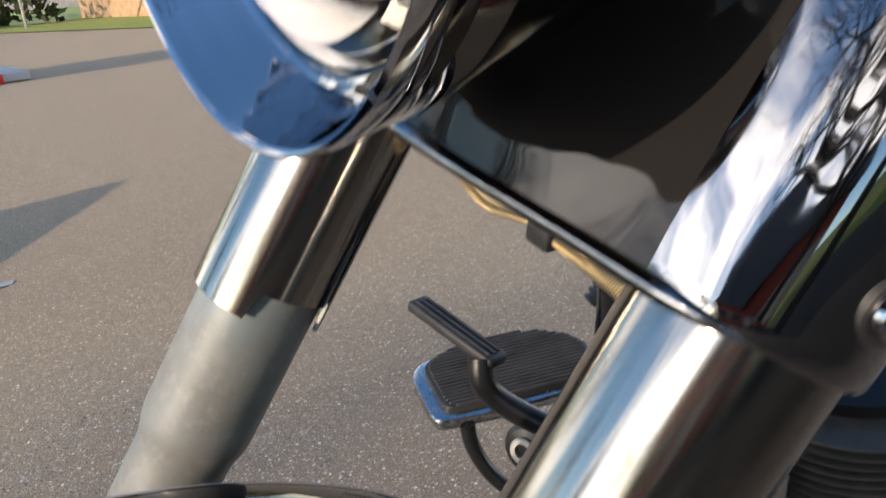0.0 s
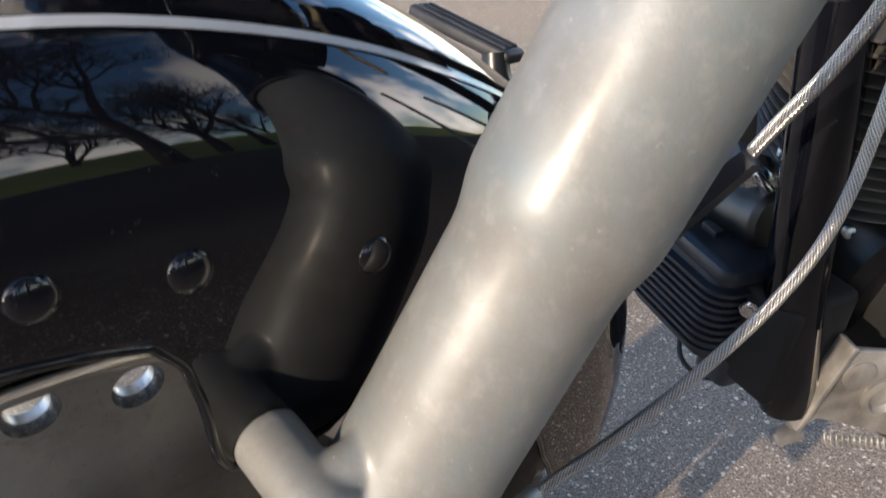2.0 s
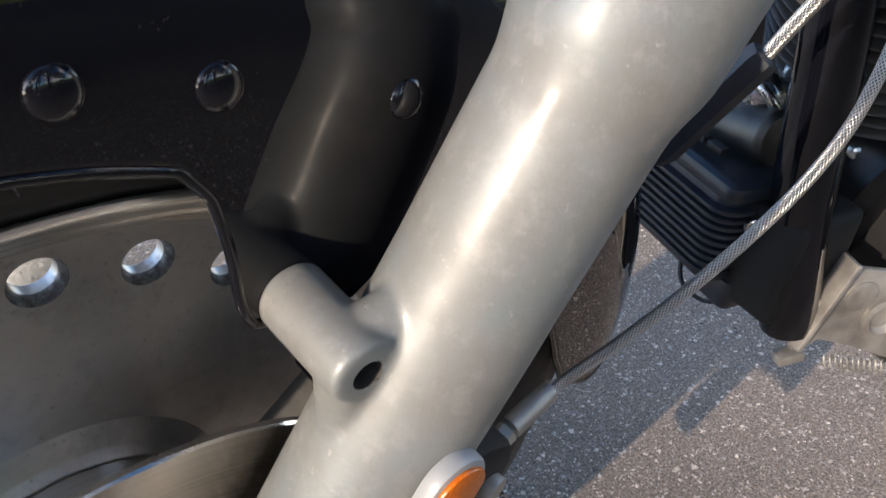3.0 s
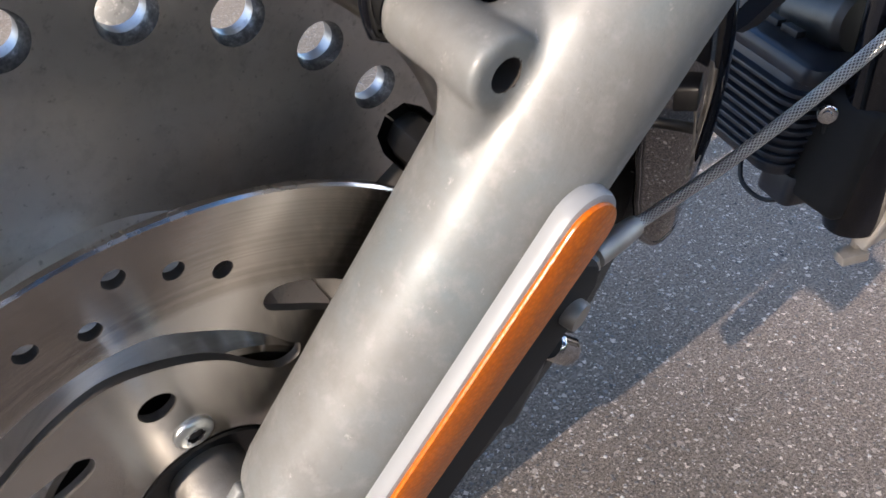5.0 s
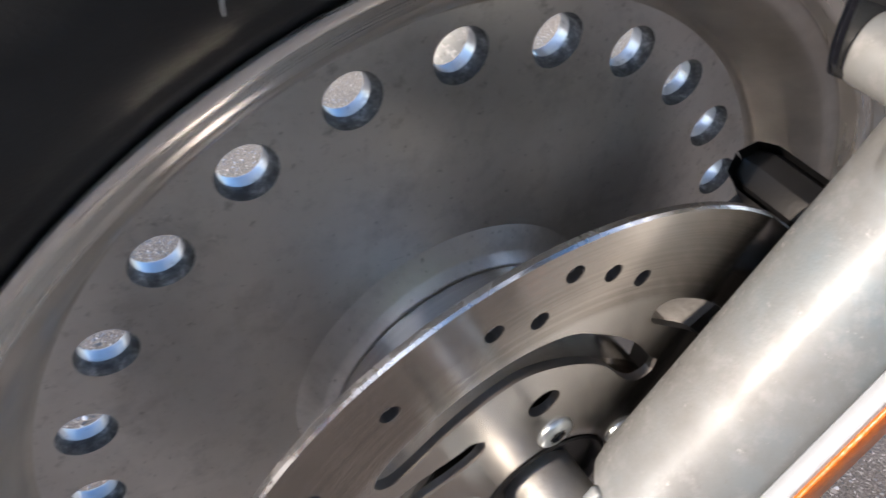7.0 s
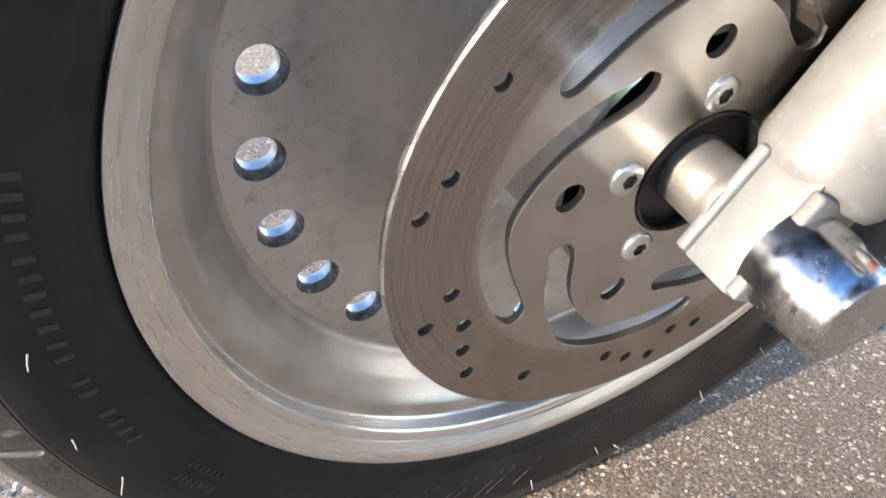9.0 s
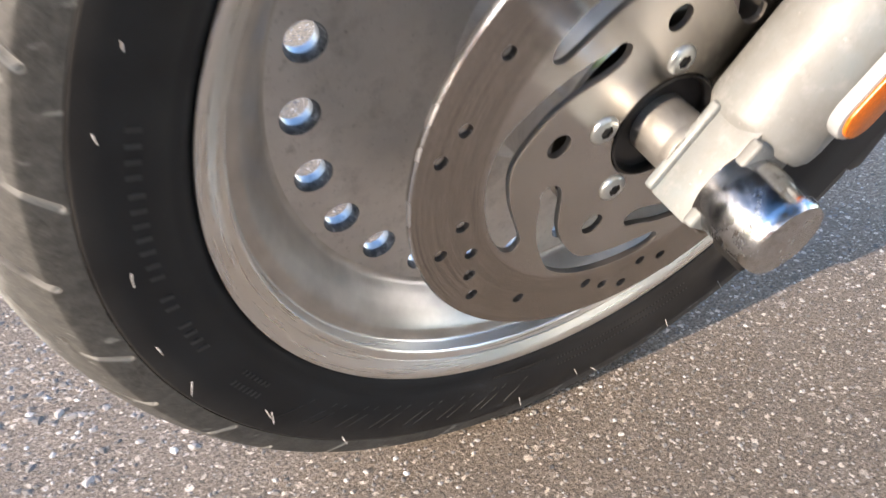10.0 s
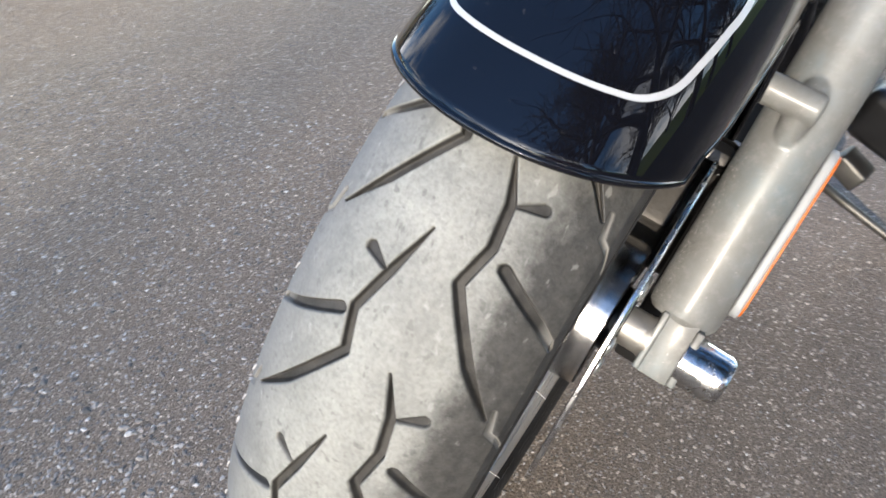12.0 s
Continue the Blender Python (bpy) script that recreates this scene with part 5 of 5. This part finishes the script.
add_lathe(crank, [(0.02, -0.07), (0.085, -0.065), (0.098, -0.055), (0.10, 0.06), (0.08, 0.07), (0.02, 0.072)], 48, (0.735, -0.070, -0.030), axis=(0.31, 0.95, 0.1))
part("crankcase", crank, SATIN_BLACK, bike, "black engine crankcase")
cover = bmesh.new()
add_lathe(cover, [(0.016, -0.030), (0.017, -0.006), (0.0195, -0.004), (0.0195, 0.002), (0.0150, 0.005), (0.0150, 0.009), (0.0110, 0.012), (0.0004, 0.0135)], 40, (0.592, 0.004, 0.046), axis=(-0.75, -0.5, 0.42))
add_tube(cover, smooth_path([(0.600, 0.034, 0.040), (0.586, 0.022, 0.054), (0.578, 0.004, 0.060), (0.578, -0.012, 0.052), (0.590, -0.024, 0.036)], 6), 0.0046, 14)
add_box(cover, (0.006, 0.030, 0.016), pose(0.580, 0.020, 0.040, 20, -25, 14), 0.002)
part("tappet_cover", cover, DULLED, bike, "dulled chrome engine fittings")
for c, r, ax in (((0.577, -0.099, -0.016), 0.0105, (-0.75, -0.62, 0.2)), ((0.6422, -0.0725, 0.0102), 0.0062, (-0.7, -0.65, 0.3)), ((0.640, -0.070, 0.082), 0.0075, (-0.7, -0.65, 0.3)), ((0.6381, -0.0494, 0.0327), 0.0105, (-0.85, -0.45, 0.25))):
    part("engine_bolt", lathe([(r * 0.8, -0.05), (r * 0.8, -0.006), (r, -0.005), (r, 0.0), (r * 0.85, r * 0.35), (r * 0.4, r * 0.5), (r * 0.35, r * 0.3), (0.0004, r * 0.3)], 24, c, axis=ax), ZINC, bike, "bright engine bolt")

# side stand bracket with its spring
PLATE = Matrix.Translation((0.585, -0.1275, -0.050)) @ Matrix(((0.774, 0.380, -0.507, 0), (-0.524, -0.055, -0.850, 0), (-0.351, 0.923, 0.156, 0), (0, 0, 0, 1)))
stand = prism([(0.0, 0.004), (-0.012, -0.035), (-0.014, -0.070), (-0.004, -0.088), (0.008, -0.082), (0.014, -0.070), (0.045, -0.068), (0.100, -0.070), (0.100, 0.010), (0.040, 0.012)], PLATE, 0.008, 0.002)
add_box(stand, (0.0055, 0.092, 0.022), PLATE @ pose(-0.0085, -0.036, 0.006, 0, 0, 4), 0.0015)
add_box(stand, (0.024, 0.010, 0.016), PLATE @ pose(-0.004, -0.092, 0.008, 0, 0, 35), 0.002)
add_lathe(stand, [(0.010, 0.006), (0.0145, 0.0075), (0.0150, 0.0100), (0.0120, 0.0112), (0.0004, 0.0115)], 28, PLATE @ Vector((0.020, -0.018, 0.0)), axis=PLATE.to_3x3() @ Vector((0, 0, 1)))
add_lathe(stand, [(0.012, 0.007), (0.020, 0.0085), (0.021, 0.013), (0.016, 0.015), (0.012, 0.010)], 32, PLATE @ Vector((0.056, -0.030, 0.0)), axis=PLATE.to_3x3() @ Vector((0, 0, 1)))
stand_ob = part("side_stand", stand, BARE, bike, "dull cast side stand bracket")
part("stand_leg", tube(smooth_path([(0.640, -0.170, -0.150), (0.680, -0.2355, -0.1935), (0.680, -0.340, -0.217), (0.680, -0.400, -0.231)], 6), 0.0072, 18), FIN, stand_ob, "dull grey stand leg")
part("stand_bracket", box((0.050, 0.050, 0.034), pose(0.690, -0.243, -0.150, 18, 0, -10), 0.006, 3), FIN, stand_ob, "grey cast stand bracket")
cover2 = bmesh.new()
add_box(cover2, (0.120, 0.150, 0.085), pose(0.745, -0.285, -0.080, 6, 0, -12), 0.020, 4)
part("primary_cover", cover2, SATIN_BLACK, bike, "black primary drive cover")
coil = [Vector((0.580 + 0.16 * t / 220, -0.148 - 0.11 * t / 220, -0.148 - 0.035 * t / 220)) + Vector((math.cos(t * 0.9) * 0.0035, math.sin(t * 0.9) * 0.003, math.sin(t * 0.9) * 0.0062)) for t in range(221)]
part("spring", tube(coil, 0.0011, 6), BARE, stand_ob, "steel return spring", 60)

# ---- hoses ----
low_path = smooth_path([(0.221, -0.098, 0.042), (0.236, -0.1005, 0.049), (0.260, -0.1115, 0.074), (0.290, -0.1240, 0.108), (0.320, -0.1320, 0.138), (0.342, -0.1350, 0.158), (0.360, -0.1355, 0.178), (0.372, -0.1335, 0.202), (0.378, -0.1300, 0.232), (0.380, -0.1230, 0.300), (0.372, -0.1150, 0.360)], 12)
hose = part("brake_hose", tube(low_path, 0.0033, 20, 18), BRAID, bike, "braided stainless brake hose", 60)
fer = bmesh.new()
add_lathe(fer, [(0.0045, -0.022), (0.0062, -0.021), (0.0064, -0.002), (0.0056, 0.010), (0.0052, 0.011)], 20, (0.216, -0.0985, 0.0415), axis=(0.97, 0.07, 0.1))
part("hose_sleeve", fer, SPACER, hose, "grey hose sleeve")
fer = bmesh.new()
add_lathe(fer, [(0.0042, -0.014), (0.0046, -0.008), (0.0062, -0.006), (0.0062, 0.004), (0.0045, 0.006)], 6, (0.190, -0.100, 0.0365), axis=(0.95, 0.05, 0.25))
add_tube(fer, smooth_path([(0.183, -0.100, 0.034), (0.170, -0.100, 0.022), (0.165, -0.098, 0.004)], 6), 0.0035, 12)
part("hose_fitting", fer, ZINC, hose, "plated hose fitting")
up_path = smooth_path([(0.4538, -0.0455, 0.148), (0.457, -0.055, 0.176), (0.460, -0.066, 0.205), (0.462, -0.075, 0.235), (0.460, -0.083, 0.270), (0.450, -0.090, 0.340)], 12)
cable = part("clutch_cable", tube(up_path, 0.0047, 20, 20), BRAID, bike, "braided cable with a black adjuster sleeve", 60)
part("adjuster_sleeve", tube([(0.435, -0.004, 0.050), (0.437, -0.008, 0.060), (0.4515, -0.0425, 0.1430), (0.4535, -0.0445, 0.1470), (0.4540, -0.0455, 0.1490)], [0.008, 0.0115, 0.0122, 0.0112, 0.007], 6), CRINKLE, cable, "black rubber adjuster sleeve")
gold = smooth_path([(0.345, 0.098, 0.520), (0.342, 0.099, 0.450), (0.340, 0.094, 0.412), (0.340, 0.070, 0.4015), (0.340, 0.034, 0.4095), (0.340, 0.015, 0.4075), (0.340, -0.012, 0.4045), (0.345, -0.036, 0.395), (0.36, -0.06, 0.36)], 12)
gh = part("brake_line", tube(gold, 0.0046, 18, 18), BRAID_GOLD, bike, "clear-coated braided brake line", 60)
part("line_clip", box((0.016, 0.018, 0.016), pose(0.340, 0.022, 0.408, 0, 0, 0), 0.003), RUBBER, gh, "black line clip")
low_yoke = bmesh.new()
add_box(low_yoke, (0.060, 0.110, 0.022), FORK_FRAME @ pose(0.060, -0.045, 0.556), 0.006)
add_box(low_yoke, (0.030, 0.026, 0.030), FORK_FRAME @ pose(0.080, 0.000, 0.545), 0.006)
part("lower_yoke", low_yoke, DEEP_BLACK, bike, "black lower fork yoke")

# ---- footboard and brake pedal on the far side ----
TO_LOCAL = bike.matrix_world.inverted()
FB = TO_LOCAL @ pose(0.628, 0.322, 0.352, 8, 0, -18)
outline = [(-0.118, -0.056), (-0.121, -0.040), (-0.122, 0.025), (-0.117, 0.044), (-0.104, 0.058), (-0.054, 0.079), (0.018, 0.083), (0.075, 0.069), (0.110, 0.045), (0.124, 0.014), (0.118, -0.020), (0.096, -0.046), (0.062, -0.061), (-0.028, -0.066), (-0.108, -0.062)]
fb = part("footboard", prism(outline, FB @ Matrix.Translation((0, 0, -0.016)), 0.016, 0.004), CAP, bike, "chrome-edged rider footboard", 40)
pad_out = [(x * 0.90 + 0.004, y * 0.88 + 0.002) for x, y in outline]
pad = part("footboard_pad", prism(pad_out, FB @ Matrix.Translation((0, 0, -0.002)), 0.011, 0.003), RUBBER, fb, "ribbed black rubber pad", 40)
for k in range(19):
    yy = -0.051 + 0.0066 * k
    xs = [p[0] + (q[0] - p[0]) * (yy - p[1]) / (q[1] - p[1]) for p, q in zip(pad_out, pad_out[1:] + pad_out[:1]) if (p[1] - yy) * (q[1] - yy) < 0]
    if len(xs) == 2:
        part("rib", box((abs(xs[1] - xs[0]) - 0.012, 0.0030, 0.004), FB @ pose(sum(xs) / 2, yy, 0.0098), 0.001, 1), RIB_RUBBER, pad)
arm = bmesh.new()
w2l = lambda *p: TO_LOCAL @ Vector(p)
add_tube(arm, smooth_path([w2l(0.533, 0.290, 0.330), w2l(0.535, 0.284, 0.300), w2l(0.548, 0.262, 0.262), w2l(0.575, 0.225, 0.235), w2l(0.62, 0.17, 0.22)], 6), 0.0095, 14)
part("footboard_bracket", arm, SATIN_BLACK, fb, "black footboard bracket")
pedal = bmesh.new()
add_tube(pedal, smooth_path([w2l(0.502, 0.212, 0.462), w2l(0.498, 0.206, 0.440), w2l(0.508, 0.196, 0.418), w2l(0.530, 0.170, 0.396), w2l(0.555, 0.140, 0.380), w2l(0.59, 0.10, 0.37)], 6), 0.0135, 14)
add_lathe(pedal, [(0.012, -0.035), (0.027, -0.032), (0.029, 0.020), (0.024, 0.026), (0.012, 0.028)], 32, w2l(0.548, 0.182, 0.352), axis=TO_LOCAL.to_3x3() @ Vector((-0.9, -0.35, 0.2)))
ped = part("brake_pedal", pedal, SATIN_BLACK, bike, "black rear brake pedal")
part("pivot_bolt", lathe([(0.0150, -0.004), (0.0150, 0.003), (0.0135, 0.0045), (0.0085, 0.0045), (0.0078, -0.002), (0.0004, -0.0025)], 32, w2l(0.5215, 0.174, 0.358), axis=TO_LOCAL.to_3x3() @ Vector((-0.9, -0.35, 0.2))), SPACER, ped, "grey ring-shaped pivot bolt")
tip, end = Vector((0.484, 0.316, 0.496)), Vector((0.503, 0.196, 0.458))
ex = (end - tip).normalized()
ey = Vector((0.80, 0.10, -0.10))
ey = (ey - ex * ey.dot(ex)).normalized()
ez = ex.cross(ey)
PAD = TO_LOCAL @ Matrix((( ex.x, ey.x, ez.x, (tip.x + end.x) / 2), (ex.y, ey.y, ez.y, (tip.y + end.y) / 2), (ex.z, ey.z, ez.z, (tip.z + end.z) / 2), (0, 0, 0, 1)))
ppad = part("pedal_pad", box((0.128, 0.030, 0.014), PAD @ pose(0, 0.012, 0), 0.005, 3), RUBBER, ped, "black rubber pedal pad")
for k in range(3):
    part("rib", box((0.112, 0.0035, 0.003), PAD @ pose(0, 0.0035 + 0.0085 * k, 0.0077), 0.001, 1), RUBBER, ppad)

# ================= surroundings =================
lawn = bmesh.new()
lawn.faces.new([lawn.verts.new(p) for p in ((-60, 28, 0.02), (3.1, 24.0, 0.02), (5.3, 17.7, 0.02), (60, 15.5, 0.02), (60, 60, 0.02), (-60, 60, 0.02))])
tagged(part("lawn", lawn, GRASS), "sunlit green lawn beyond the car park", "lawn", kind="structure")
lawn2 = bmesh.new()
bank = [[lawn2.verts.new((x, y, z)) for x in (-60, -20, 0, 20, 60)] for y, z in ((-60, 3.2), (-24, 2.9), (-19, 2.4), (-15, 0.9), (-12, 0.02))]
for r0, r1 in zip(bank, bank[1:]):
    for i in range(4):
        lawn2.faces.new((r0[i], r0[i + 1], r1[i + 1], r1[i]))
tagged(part("lawn", lawn2, GRASS), "green grass bank along the car park's edge", "lawn", kind="structure")
lawn3 = grid_plane(-70, -22, -12.9, 27, 0.02)
tagged(part("lawn", lawn3, GRASS), "green lawn past the car park's end", "lawn", kind="structure")


def bare_tree(seed, height):
    rnd = random.Random(seed)
    trunk, twig = bmesh.new(), bmesh.new()

    def grow(p, d, length, r, depth):
        pts, rr = [p], [r]
        steps = 5 if depth < 3 else 3
        for i in range(steps):
            d = (d + Vector((rnd.uniform(-1, 1), rnd.uniform(-1, 1), rnd.uniform(-0.4, 0.8))) * (0.10 + 0.05 * depth)).normalized()
            p = p + d * length / steps
            pts.append(p)
            rr.append(r * (1 - 0.45 * (i + 1) / steps))
        add_tube(trunk if depth < 2 else twig, pts, rr, 8 if depth < 2 else (5 if depth < 4 else 3))
        if depth >= 5:
            return
        kids = 5 if depth in (1, 2) else 4
        for k in range(kids + (1 if depth == 1 else 0)):
            i = rnd.randint(max(1, steps - 2), steps) if k else steps
            side = d.orthogonal().normalized()
            side.rotate(Matrix.Rotation(rnd.uniform(0, 6.283), 3, d))
            nd = (d * rnd.uniform(0.6, 1.0) + side * rnd.uniform(0.5, 0.95) + Vector((0, 0, 0.12))).normalized()
            grow(pts[i], nd, length * rnd.uniform(0.60, 0.82), rr[i] * rnd.uniform(0.66, 0.92), depth + 1)

    grow(Vector((0, 0, -0.05)), Vector((0, 0, 1)), height * 0.26, height * 0.019, 0)
    return trunk, twig


trees = []
for sd, ht in ((3, 14), (8, 12), (15, 15)):
    root = new("bare_tree")
    a, b2 = bare_tree(sd, ht)
    part("trunk", a, BARK, root, sharp=60)
    part("branches", b2, BARK, root, sharp=60)
    tagged(root, "bare leafless tree with dark spreading branches", "tree", "bare trees round the car park")
    trees.append(root)
spots = [(4.1, -7.6), (-26, -4), (8.5, -12.5), (-2.1, -4.9), (-17, -20), (-5, -17), (11, -13), (6, -17), (-33, 9), (-24, 18), (17, -19), (-40, -14), (-12, 33), (4, 30), (16, 27), (0.4, -4.7), (2.0, -12.0), (-5.8, -6.8)]
for k, (x, y) in enumerate(spots):
    m = pose(x, y, 0, 0, 0, 67 * k)
    if k < 3:
        trees[k].matrix_world = m
    else:
        copy_thing(trees[k % 3], m)


def house(name, x, y, yaw, wall_mat, label, size=(16, 8, 4.2)):
    h = new(name)
    h.matrix_world = pose(x, y, 0, 0, 0, yaw)
    L, D, H = size
    part("wall", box((L, D, H), pose(0, 0, H / 2), 0.0), wall_mat, h)
    rf = bmesh.new()
    pr = [rf.verts.new(p) for p in ((-L / 2 - 0.4, -D / 2 - 0.4, H), (L / 2 + 0.4, -D / 2 - 0.4, H), (L / 2 + 0.4, D / 2 + 0.4, H), (-L / 2 - 0.4, D / 2 + 0.4, H), (-L / 2 - 0.4, 0, H + 2.2), (L / 2 + 0.4, 0, H + 2.2))]
    for f4 in ((0, 1, 5, 4), (3, 4, 5, 2), (0, 4, 3), (1, 2, 5), (0, 3, 2, 1)):
        rf.faces.new([pr[i] for i in f4])
    part("roof", rf, ROOF, h)
    for k in range(5):
        xx = -L / 2 + (k + 0.5) * L / 5
        if k == 2:
            part("door", box((1.0, 0.12, 2.1), pose(xx, -D / 2 - 0.03, 1.05), 0.01), PALE_BOARD, h)
        else:
            wd = part("window", box((1.5, 0.12, 1.3), pose(xx, -D / 2 - 0.03, 1.7), 0.01), PALE_BOARD, h)
            part("pane", box((1.3, 0.04, 1.1), pose(xx, -D / 2 - 0.10, 1.7), 0.0), DARK_PANE, wd)
    return tagged(h, label, "house")


ROOF, *_ = material("dark_roof_tiles", (0.06, 0.055, 0.05), 0.8)
DARK_PANE, *_ = material("dark_window_glass", (0.02, 0.025, 0.03), 0.08)
BRICK, n, l, b = material("red_brick", (0.30, 0.055, 0.035), 0.8)
l.new(ramp(n, l, noise_tex(n, l, coords(n), 3, 6), [(0.3, (0.24, 0.04, 0.028)), (0.7, (0.36, 0.075, 0.05))]), b.inputs["Base Color"])
# unseen house added to give the chrome its red reflection
house("red_reflection_house", -12.5, -10.0, 129.7, BRICK, "low unseen red brick house added for the red reflection", (8, 6, 3.6))
house("timber_house", 13.0, 27.5, 10, TAN, "tan timber house at the lawn's far side", (12, 7, 3.5))

# hedge behind the far lawn: many small leaf clumps
rnd = random.Random(5)
hb = bmesh.new()
for k in range(2600):
    x = rnd.uniform(-25, 5.5)
    y = 30 + rnd.uniform(-0.9, 0.9) + (x + 10) * -0.12
    zc = abs(rnd.gauss(0, 0.75)) + 0.1
    c = Vector((x, y, min(zc, 2.3)))
    q = Matrix.Rotation(rnd.uniform(0, 6.28), 3, Vector((rnd.uniform(-1, 1), rnd.uniform(-1, 1), 1)))
    r = rnd.uniform(0.10, 0.24)
    vs = [hb.verts.new(c + q @ Vector(p) * r) for p in ((-1, 0, 0), (0, -0.5, 0.2), (1, 0, 0), (0, 0.5, -0.2))]
    hb.faces.new(vs)
hedge = part("hedge", hb, HEDGE)
tagged(hedge, "dark clipped hedge behind the lawn", "hedge", kind="stuff")
part_rail = tube([(-6, 26.6, 0.9), (0, 26.2, 0.95), (6, 25.0, 1.0), (9, 24.3, 1.0)], 0.05, 10)
rail = part("fence_rail", part_rail, BARE)
tagged(rail, "grey metal rail on posts beyond the lawn", "railing")
for x, y in ((-6, 26.6), (-1, 26.25), (4, 25.4), (9, 24.3)):
    part("post", tube([(x, y, 0), (x, y, 0.97)], 0.045, 10), BARE, rail)

# low red-ended board lying on the asphalt
board = new("marker_board")
board.matrix_world = pose(0.95, 9.9, 0, 0, 0, 3)
part("board", box((1.3, 1.1, 0.09), pose(-0.15, 0.02, 0.055), 0.01), PALE_BOARD, board)
part("red_edge", box((1.02, 0.05, 0.10), pose(-0.29, -0.565, 0.052), 0.008), RED, board, "red painted front edge")
tagged(board, "grey board with a red edge on the asphalt", "board")

# boards added out of view only to throw the long shadows on the asphalt
panel_m = Matrix(((0, 0, 1, -2.0), (1, 0, 0, 0), (0, 1, 0, 0), (0, 0, 0, 1)))
sign = part("shadow_board", prism([(1.9, 0.0), (3.02, 0.0), (3.0, 1.03), (2.26, 0.80), (1.9, 0.55)], panel_m, 0.04, 0.0), PALE_BOARD)
tagged(sign, "unseen slanted grey board added to cast a shadow", "board")
tall_caster = part("shadow_panel", box((0.12, 1.5, 1.7), pose(-1.2, 9.6, 0.85), 0.01), PALE_BOARD)
tagged(tall_caster, "tall unseen grey panel added to cast a shadow band", "panel")

# loose chippings on the asphalt near the wheel
rnd = random.Random(11)
stone_co, stone_fc = [], []
for k in range(34000):
    if k < 9000:
        a, d = rnd.uniform(0, 6.283), abs(rnd.gauss(0, 0.62)) + 0.02
        c = Vector((0.1 + d * math.cos(a), 0.1 + d * math.sin(a), 0))
    else:
        c = Vector((rnd.uniform(-0.8, 1.4), rnd.uniform(-0.6, 1.6), 0))
    r = rnd.choice((0.0009, 0.0012, 0.0015, 0.0019, 0.0027)) * rnd.uniform(0.7, 1.2)
    q = Matrix.Rotation(rnd.uniform(0, 6.28), 3, "Z")
    o = len(stone_co)
    shape = ((-1, -0.6, -0.2), (0.2, -0.95, -0.2), (1, -0.3, -0.2), (0.8, 0.7, -0.2), (-0.5, 0.85, -0.2), (-0.5, -0.2, 0.36), (0.5, -0.15, 0.44), (0.1, 0.4, 0.40))
    stone_co += [tuple(c + q @ Vector((x * r * rnd.uniform(0.75, 1.2), y * r * rnd.uniform(0.7, 1.1), zz * r))) for x, y, zz in shape]
    stone_fc += [tuple(o + i for i in f) for f in ((0, 1, 5), (1, 6, 5), (1, 2, 6), (2, 3, 6), (3, 7, 6), (3, 4, 7), (4, 5, 7), (4, 0, 5), (5, 6, 7))]
for k in range(11500):
    c = Vector((rnd.uniform(-0.95, -0.12), rnd.uniform(0.12, 1.25), 0)) if k < 5200 else Vector((rnd.uniform(-0.35, 0.60), rnd.uniform(0.22, 1.35), 0))
    r = rnd.choice((0.0022, 0.0028, 0.0034, 0.0046, 0.0046, 0.0066) if k < 5200 else (0.0022, 0.0028, 0.0034, 0.0046)) * rnd.uniform(0.7, 1.2)
    q = Matrix.Rotation(rnd.uniform(0, 6.28), 3, "Z")
    o = len(stone_co)
    stone_co += [tuple(c + q @ Vector((x * r * rnd.uniform(0.75, 1.2), y * r * rnd.uniform(0.5, 1.0), zz * r * 0.7))) for x, y, zz in shape]
    stone_fc += [tuple(o + i for i in f) for f in ((0, 1, 5), (1, 6, 5), (1, 2, 6), (2, 3, 6), (3, 7, 6), (3, 4, 7), (4, 5, 7), (4, 0, 5), (5, 6, 7))]
stone_me = bpy.data.meshes.new("loose_chippings")
stone_me.from_pydata(stone_co, [], stone_fc)
stone_me.materials.append(STONE)
chips = new("loose_chippings", stone_me)
tagged(chips, "pale loose stone chippings on the asphalt", "gravel", kind="stuff")
scrap = part("paper_scrap", prism([(-0.05, -0.012), (0.03, -0.02), (0.055, 0.012), (-0.02, 0.018)], pose(0.22, 2.35, 0.004, 4, 3, 20), 0.002, 0.0), PALE_BOARD)
tagged(scrap, "small pale paper scrap on the asphalt", "litter")
